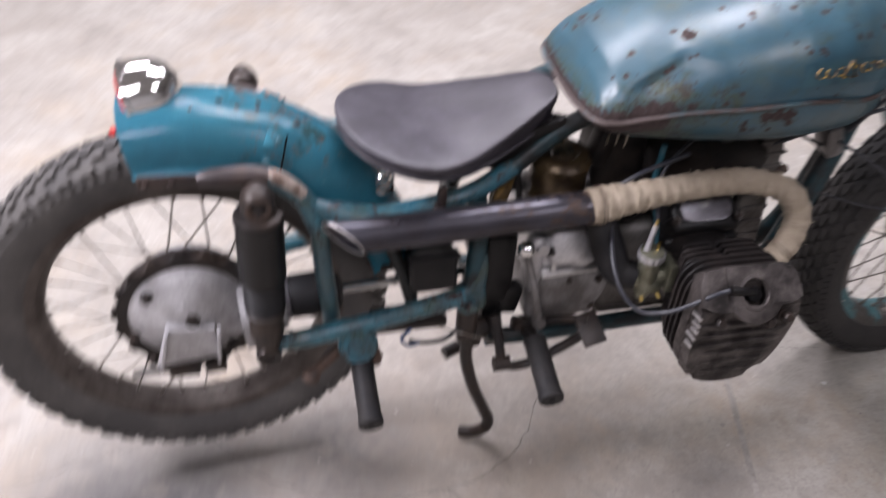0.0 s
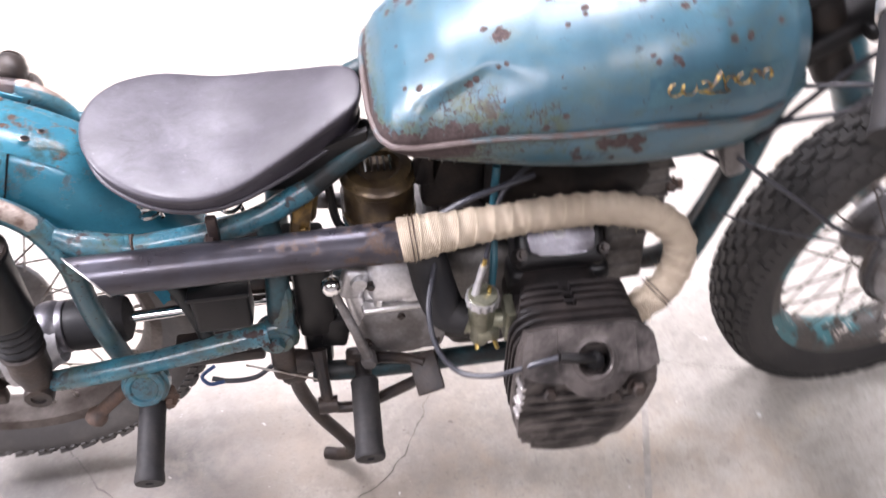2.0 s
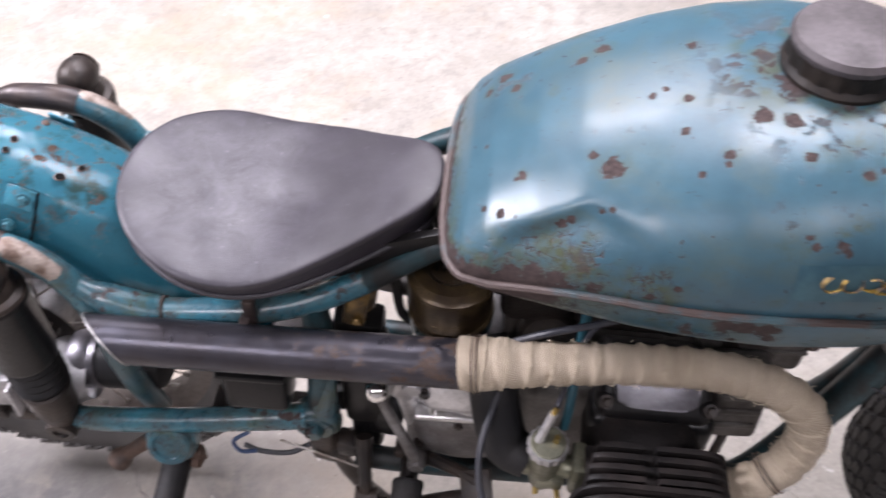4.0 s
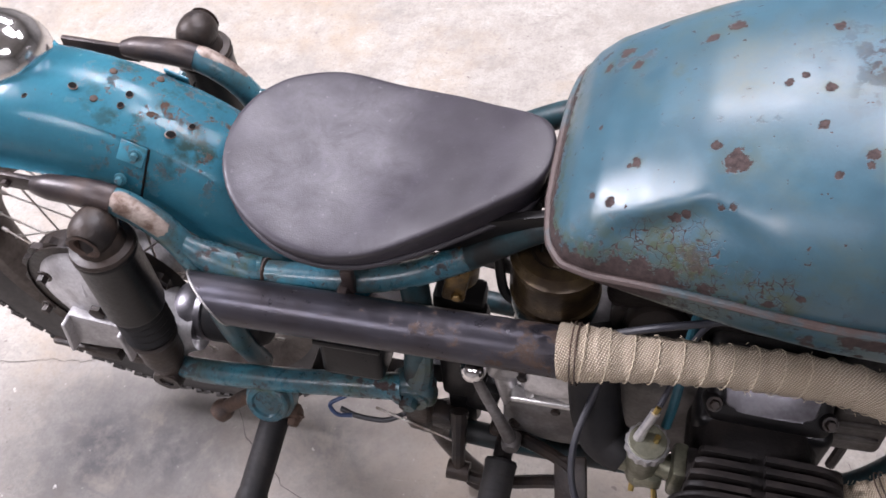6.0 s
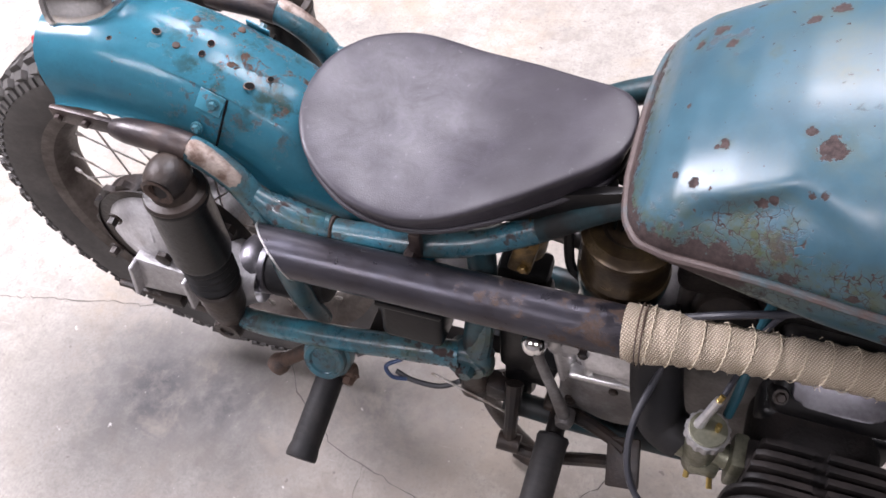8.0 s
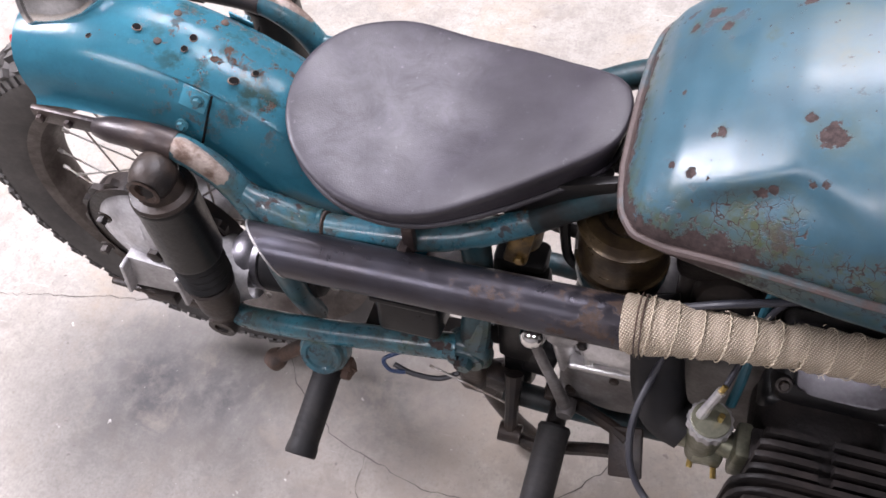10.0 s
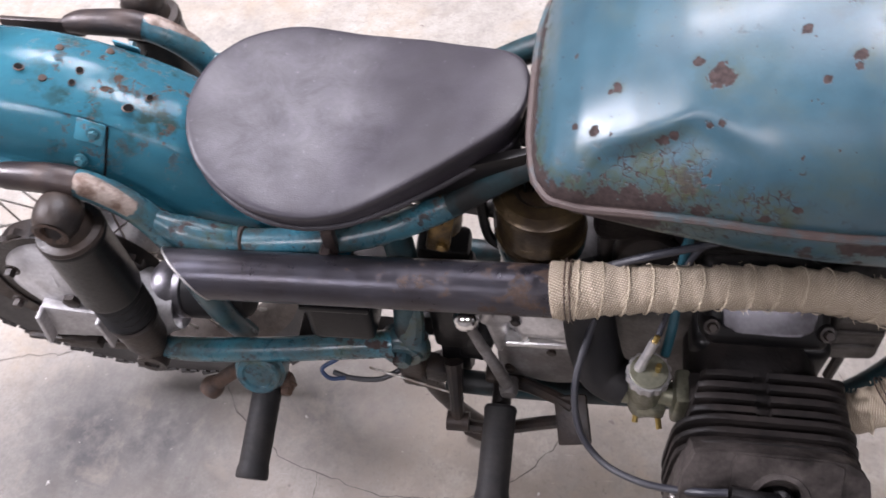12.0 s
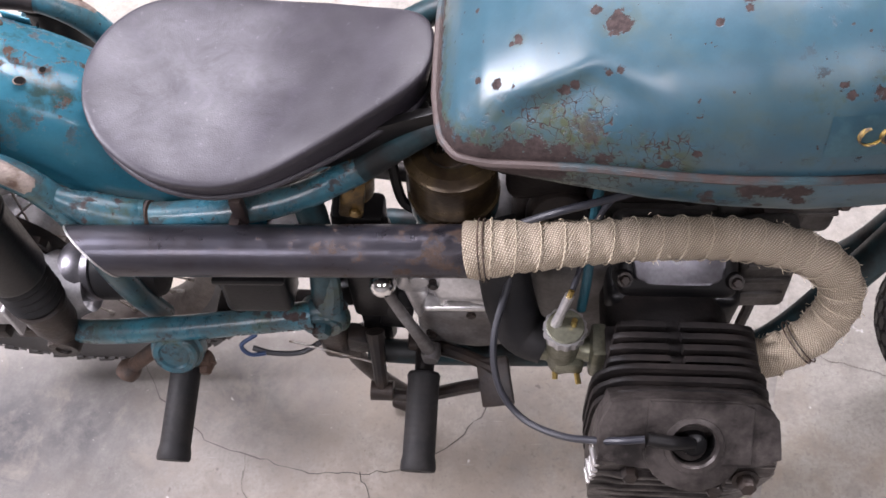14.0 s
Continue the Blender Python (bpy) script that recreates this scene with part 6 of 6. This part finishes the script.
bm = tube(bmesh.new(), [(0.655, -0.09, 0.53), (0.648, -0.135, 0.512), (0.634, -0.190, 0.488), (0.640, -0.228, 0.458), (0.664, -0.254, 0.440), (0.698, -0.276, 0.455), (0.728, -0.290, 0.482), (0.752, -0.296, 0.500), WELL @ Vector((-0.046, 0.008, 0.010))], 0.0036, 10)
part("plug_lead", bm, M_CABLE, bike, "black rubber ignition lead")
# valve chest
chest_at = pose(0.819, -0.101, 0.507, 40, 0, 0)
bm = block(bmesh.new(), chest_at @ pose(0, 0.0, -0.03), 0.122, 0.084, 0.085, 0.012, 3)
block(bm, pose(0.822, -0.10, 0.42), 0.14, 0.06, 0.09, 0.012, 3)
for x in (-0.055, 0.055):
    lathe(bm, [(0, 0.018), (0.008, 0.018), (0.0095, 0.012), (0.010, -0.01)], chest_at @ pose(x, -0.022, 0), 16)
chest = part("valve_chest", bm, M_BLACK, bike, "black enamelled valve chest")
part("valve_cover", slab(bmesh.new(), oval(0.090, 0.048, 28, 4.5), chest_at @ pose(-0.002, -0.002, 0.017), 0.010, 0.003), M_PLATE, chest, "dull aluminium valve cover plate")
for x in (-0.055, 0.055):
    part("cover_nut", bolt(bmesh.new(), chest_at @ Vector((x, -0.022, 0.020)), chest_at @ Vector((x, -0.022, 0.1)), 0.0052, 0.006), M_GREASE, chest)
part("cover_screw", bolt(bmesh.new(), chest_at @ Vector((-0.004, 0.004, 0.022)), chest_at @ Vector((-0.004, 0.004, 0.1)), 0.006, 0.003), M_ALU_DULL, chest)

bm = block(bmesh.new(), pose(0.915, -0.082, 0.470, 0, -5, 0), 0.058, 0.045, 0.125, 0.008, 3)
for z in (0.44, 0.47, 0.50):
    block(bm, pose(0.915, -0.104, z, 0, -5, 0), 0.050, 0.008, 0.010, 0.003)
part("engine_side_cover", bm, M_CASE, bike, "oily grey cast cover ahead of the valve chest")

# --- carburettor
C0 = Vector((0.705, -0.176, 0.0))
bm = lathe(bmesh.new(), [(0, 0.398), (0.011, 0.398), (0.013, 0.404), (0.0145, 0.42), (0.0175, 0.425), (0.0175, 0.470), (0.0195, 0.475), (0.0205, 0.480)], Matrix.Translation(C0), 24)
tube(bm, [(0.705, -0.170, 0.437), (0.735, -0.176, 0.439)], 0.0135, 16, 1)
block(bm, pose(0.741, -0.178, 0.442), 0.016, 0.038, 0.056, 0.005)
tube(bm, [(0.705, -0.170, 0.435), (0.682, -0.166, 0.432)], 0.018, 16, 1)
block(bm, pose(0.713, -0.184, 0.425), 0.03, 0.02, 0.022, 0.004)
carb = part("carburettor", bm, M_CARB, bike, "grey-green zinc carburettor")
bm = bmesh.new()
ring = []
for k in range(56):
    r = 0.0222 if (k // 2) % 2 else 0.0208
    ring.append((r * math.cos(k * math.tau / 56), r * math.sin(k * math.tau / 56)))
slab(bm, ring, Matrix.Translation(C0 + Vector((0, 0, 0.484))), 0.011, 0)
part("knurled_cap", bm, M_ALU, carb, "knurled top ring")
part("carb_top", lathe(bmesh.new(), [(0.0195, 0.488), (0.0185, 0.4925), (0.008, 0.494), (0, 0.494)], Matrix.Translation(C0), 24), M_CARB, carb)
bm = tube(bmesh.new(), [(0.695, -0.175, 0.490), (0.700, -0.170, 0.512), (0.706, -0.165, 0.534)], [0.0058, 0.0046, 0.0050], 10)
part("cable_elbow", bm, M_ALU, carb, "bright cable elbow")
for a, b in (((0.713, -0.176, 0.493), (0.713, -0.176, 0.505)), ((0.700, -0.183, 0.405), (0.700, -0.192, 0.398)), ((0.722, -0.192, 0.415), (0.724, -0.203, 0.411)), ((0.706, -0.165, 0.534), (0.708, -0.163, 0.542))):
    part("brass_screw", tube(bmesh.new(), [a, b], 0.0031, 6, 1), M_GOLD, carb, "brass adjuster screw")
part("throttle_cable", tube(bmesh.new(), [(0.708, -0.163, 0.542), (0.716, -0.140, 0.545), (0.728, -0.105, 0.560), (0.75, -0.09, 0.60), (0.82, -0.06, 0.625), (0.95, -0.055, 0.630)], 0.003, 8), M_CABLE, bike)
part("fuel_hose", tube(bmesh.new(), [(0.722, -0.150, 0.478), (0.726, -0.132, 0.51), (0.730, -0.09, 0.555), (0.73, -0.09, 0.63)], 0.0050, 10), M_HOSE, bike, "teal-blue fuel hose")
bm = tube(bmesh.new(), [(0.628, -0.075, 0.528), (0.640, -0.110, 0.505), (0.650, -0.138, 0.468), (0.664, -0.156, 0.440), (0.690, -0.168, 0.434)], [0.026, 0.027, 0.0275, 0.0265, 0.0235], 18)
part("intake_hose", bm, M_RUBBER, bike, "thick black rubber intake hose")
bm = lathe(bmesh.new(), [(0, 0.497), (0.040, 0.497), (0.047, 0.503), (0.048, 0.512), (0.0495, 0.516), (0.0495, 0.522), (0.047, 0.525), (0.047, 0.572), (0.050, 0.575), (0.050, 0.581), (0.046, 0.584), (0.043, 0.592), (0.030, 0.594), (0.024, 0.588), (0, 0.587)], Matrix.Translation((0.588, -0.030, 0)), 36)
can = part("air_cleaner", bm, M_BRASS, bike, "oily olive-brass air cleaner can")
part("can_base", lathe(bmesh.new(), [(0.030, 0.478), (0.046, 0.486), (0.0485, 0.500), (0.0485, 0.512)], Matrix.Translation((0.588, -0.030, 0)), 32), M_FRAME, can, "teal base bowl")
for k in range(5):
    part("can_slot", tube(bmesh.new(), [(0.572 + 0.008 * k, -0.04, 0.592), (0.572 + 0.008 * k, -0.02, 0.600)], 0.002, 6, 1), M_CHROME, can)
part("starter_cable", tube(bmesh.new(), [(0.618, -0.095, 0.535), (0.645, -0.105, 0.560), (0.69, -0.108, 0.592), (0.74, -0.10, 0.605), (0.78, -0.085, 0.605)], 0.004, 10), M_CABLE, bike)
for pts in ([(0.520, -0.015, 0.62), (0.523, -0.022, 0.56), (0.530, -0.03, 0.50), (0.545, -0.035, 0.485)], [(0.478, -0.02, 0.60), (0.482, -0.03, 0.54), (0.478, -0.045, 0.47)]):
    part("breather_pipe", tube(bmesh.new(), pts, 0.006, 8), M_BLACK, bike)
bm = tube(bmesh.new(), [(0.485, 0.0, 0.515), (0.56, -0.01, 0.515)], 0.011, 12, 1)
block(bm, pose(0.548, -0.02, 0.52), 0.02, 0.04, 0.045, 0.006)
part("clutch_link", bm, M_ALU_DULL, bike)

# --- brake pedal and stand
bm = tube(bmesh.new(), [(0.487, -0.098, 0.31), (0.491, -0.125, 0.275), (0.494, -0.146, 0.243)], [0.012, 0.0085, 0.009], 10)
tube(bm, [(0.490, -0.145, 0.240), (0.515, -0.148, 0.232), (0.55, -0.150, 0.240), (0.60, -0.152, 0.272), (0.628, -0.158, 0.300)], 0.0085, 10)
lathe(bm, [(0, -0.014), (0.013, -0.014), (0.013, 0.014), (0, 0.014)], pose(0.494, -0.146, 0.240, 0, 90, 0), 12)
pedal = part("brake_pedal", bm, M_GREASE, bike, "worn black brake pedal")
part("pedal_pad", block(bmesh.new(), pose(0.636, -0.163, 0.318, 30, -20, 0), 0.040, 0.058, 0.007, 0.003), M_GREASE, pedal, "flat pedal pad")
part("pedal_arm", tube(bmesh.new(), [(0.545, -0.10, 0.275), (0.575, -0.115, 0.300), (0.61, -0.135, 0.318), (0.636, -0.15, 0.325)], [0.011, 0.009, 0.008, 0.008], 10), M_GREASE, pedal)
bm = tube(bmesh.new(), [(0.447, -0.090, 0.262), (0.452, -0.080, 0.19), (0.475, -0.070, 0.10), (0.505, -0.060, 0.02), (0.521, -0.055, -0.025), (0.518, -0.050, -0.055), (0.500, -0.040, -0.076), (0.474, -0.028, -0.0860)], 0.0115, 14)
part("stand_leg", bm, M_GREASE, bike, "bent black steel stand leg")
part("stand_boss", block(bmesh.new(), pose(0.448, -0.09, 0.265), 0.04, 0.04, 0.04, 0.01), M_GREASE, bike)
part("stand_stud", tube(bmesh.new(), [(0.455, -0.02, 0.16), (0.425, -0.03, 0.155)], 0.012, 10, 1), M_GREASE, bike)

# --- steering: everything below turns with the bars
RAKE = 27.0
STEER = 8.3
KING = Vector((1.150, 0, 0.757))
UP = Vector((-math.sin(radians(RAKE)), 0, math.cos(radians(RAKE))))
TURNED = Matrix.Translation(KING) @ Matrix.Rotation(radians(STEER), 4, UP) @ Matrix.Translation(-KING)
AX = Vector((1.445, -0.008, 0.325))
front = wheel("front_wheel", TURNED @ Matrix.Translation(AX) @ pose(0, 0, 0, 4.6, 0, 0) @ Matrix.Scale(0.985, 4), "wire-spoked front wheel with flaking teal rim", "stud", M_RIM_TEAL, 0.052, M_TYRE, M_SPOKE_OLD)
bm = lathe(bmesh.new(), [(0.098, 0.040), (0.100, 0.048), (0.096, 0.062), (0.075, 0.072), (0.03, 0.078), (0, 0.078)], Matrix.Translation(AX) @ OUT, 40)
for k in range(3):
    a = radians(30 + 120 * k)
    block(bm, Matrix.Translation(AX + Vector((0.102 * math.cos(a), -0.055, 0.102 * math.sin(a)))) @ pose(0, 0, 0, 0, -math.degrees(a), 0), 0.03, 0.02, 0.022, 0.005)
plate = part("brake_plate", bm, M_ALU_DULL, bike, "grey cast front brake plate", TURNED)
part("plate_flat", slab(bmesh.new(), [(-0.05, -0.01), (0.02, -0.03), (0.035, 0.035), (-0.01, 0.055)], Matrix.Translation(AX + Vector((-0.02, -0.076, 0.02))) @ OUT, 0.008, 0.003), M_ALU, plate)
part("rim_dust_ring", lathe(bmesh.new(), [(0.104, 0.03), (0.106, 0.046), (0.099, 0.047)], Matrix.Translation(AX) @ OUT, 40), M_GREASE, plate)
for sgn in (-1, 1):
    base = AX + Vector((0, sgn * 0.098, 0))
    m = toward(base, base + UP)
    bm = lathe(bmesh.new(), [(0, -0.022), (0.016, -0.022), (0.021, -0.012), (0.0225, 0.02), (0.0225, 0.20), (0.020, 0.205)], m, 24)
    leg = part("fork_slider", bm, M_ALU_DULL, bike, "grey alloy fork slider", TURNED)
    part("fork_cover", lathe(bmesh.new(), [(0.021, 0.158), (0.027, 0.155), (0.030, 0.162), (0.0305, 0.40), (0.029, 0.47), (0.026, 0.50)], m, 24), M_FRAME, leg, "teal fork cover tube")
    part("fork_tube", lathe(bmesh.new(), [(0.0205, 0.49), (0.0205, 0.585), (0.012, 0.592), (0, 0.592)], m, 20), M_CHROME, leg)
    part("axle_clamp", block(bmesh.new(), m @ pose(0, 0, 0.0), 0.04, 0.045, 0.032, 0.008), M_ALU_DULL, leg)
for k, thick in ((0.495, 0.030), (0.575, 0.024)):
    bm = bmesh.new()
    c = AX + UP * k
    m = toward(c, c + UP)
    block(bm, m, 0.055, 0.25, thick, 0.01, 3)
    block(bm, m @ pose(-0.0, 0, 0), 0.10, 0.08, thick * 0.9, 0.01, 3)
    part("fork_yoke", bm, M_BLACK, bike, "black fork yoke", TURNED)
part("steering_head", lathe(bmesh.new(), [(0, -0.10), (0.027, -0.10), (0.029, -0.08), (0.027, -0.06), (0.027, 0.06), (0.029, 0.08), (0.027, 0.10), (0, 0.10)], toward(KING, KING + UP), 24), M_DARK, bike)
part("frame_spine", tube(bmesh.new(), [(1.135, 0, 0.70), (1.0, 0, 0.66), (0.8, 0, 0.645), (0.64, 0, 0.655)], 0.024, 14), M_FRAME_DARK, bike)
bm = block(bmesh.new(), pose(1.045, -0.062, 0.602, 0, -18, 0), 0.03, 0.05, 0.06, 0.008)
part("cable_bracket", bm, M_ALU_DULL, bike)
# handlebar: places as it stands, turned
GRIP_END, GRIP_TOP = Vector((0.966, -0.410, 0.911)), Vector((1.003, -0.318, 0.962))
back = TURNED.inverted()
right = [GRIP_TOP, Vector((1.03, -0.245, 0.995)), Vector((1.075, -0.17, 0.995)), Vector((1.12, -0.09, 0.955)), TURNED @ Vector((1.150, -0.03, 0.905))]
line = [back @ p for p in right]
line += [Vector((p.x, -p.y, p.z)) for p in line[::-1]]
bar = part("handlebar", tube(bmesh.new(), line, 0.011, 14), M_CHROME, bike, "chromed handlebar", TURNED)
ga = (GRIP_END - GRIP_TOP).normalized()
L = (GRIP_END - GRIP_TOP).length
gm = back @ toward(GRIP_TOP, GRIP_END)
part("grip", lathe(bmesh.new(), [(0.0, 0.004), (0.0178, 0.004), (0.0184, 0.010), (0.0165, 0.016), (0.0168, L - 0.012), (0.0186, L - 0.004), (0.0178, L), (0, L)], gm, 26), M_RUBBER, bar, "black rubber grip")
bm = lathe(bmesh.new(), [(0, -0.028), (0.0155, -0.028), (0.0200, -0.022), (0.0212, -0.010), (0.0212, 0.004), (0, 0.004)], gm, 26)
lathe(bm, [(0, -0.046), (0.0125, -0.046), (0.0155, -0.041), (0.0155, -0.030), (0, -0.030)], gm, 22)
part("throttle_collar", bm, M_SATIN, bar, "satin aluminium throttle collar and clamp")
perch = bmesh.new()
T0 = GRIP_TOP + Vector((0.010, 0.030, 0.018))
block(perch, back @ (Matrix.Translation(T0 + Vector((0.020, -0.006, -0.004))) @ pose(0, 0, 0, 30, 0, 20)), 0.046, 0.022, 0.014, 0.005, 3)
part("lever_perch", perch, M_SATIN, bar, "satin aluminium lever perch")
for q in ((0.006, -0.012, 0.006), (0.036, -0.004, 0.004)):
    part("perch_bolt", bolt(bmesh.new(), back @ (T0 + Vector(q)), back @ (T0 + Vector(q) + Vector((0, -0.05, 0.09))), 0.0055, 0.004), M_CHROME, bar)
pts = [back @ (GRIP_TOP + Vector(p)) for p in ((0.016, 0.022, 0.012), (0.030, 0.004, -0.002), (0.034, -0.014, -0.018), (0.034, -0.030, -0.032), (0.033, -0.040, -0.040))]
part("brake_lever", tube(bmesh.new(), pts, [0.009, 0.0105, 0.0100, 0.0085, 0.0070], 12, flat=0.5), M_SATIN, bar, "satin aluminium brake lever")
# cables by the steering head
for pts, r in (([(1.045, -0.09, 0.61), (1.11, -0.13, 0.575), (1.21, -0.135, 0.50), (1.30, -0.135, 0.475), (1.37, -0.135, 0.49), (1.40, -0.14, 0.56), (1.33, -0.16, 0.72), (1.20, -0.17, 0.86), (1.10, -0.20, 0.96)], 0.0032),
               ([(0.95, -0.055, 0.59), (1.02, -0.07, 0.625), (1.10, -0.09, 0.665), (1.17, -0.11, 0.70), (1.20, -0.12, 0.80), (1.12, -0.15, 0.94)], 0.0034),
               ([(0.96, -0.04, 0.625), (1.01, -0.06, 0.598), (1.06, -0.07, 0.575)], 0.0032),
               ([(1.09, -0.05, 0.60), (1.16, -0.06, 0.70), (1.22, -0.08, 0.78)], 0.004),
               ([(1.08, -0.04, 0.68), (1.15, -0.09, 0.715), (1.23, -0.11, 0.72)], 0.0034),
               ([(1.06, -0.07, 0.49), (1.14, -0.10, 0.475), (1.22, -0.12, 0.465)], 0.0018)):
    part("control_cable", tube(bmesh.new(), pts, r, 8), M_CABLE, bike, "black control cable")
pts = [TURNED @ (AX + Vector(p)) for p in ((-0.10, -0.06, -0.04), (-0.125, -0.07, 0.02), (-0.13, -0.075, 0.10), (-0.09, -0.09, 0.16))]
part("brake_hose", tube(bmesh.new(), pts, 0.0035, 8), M_CABLE, bike)
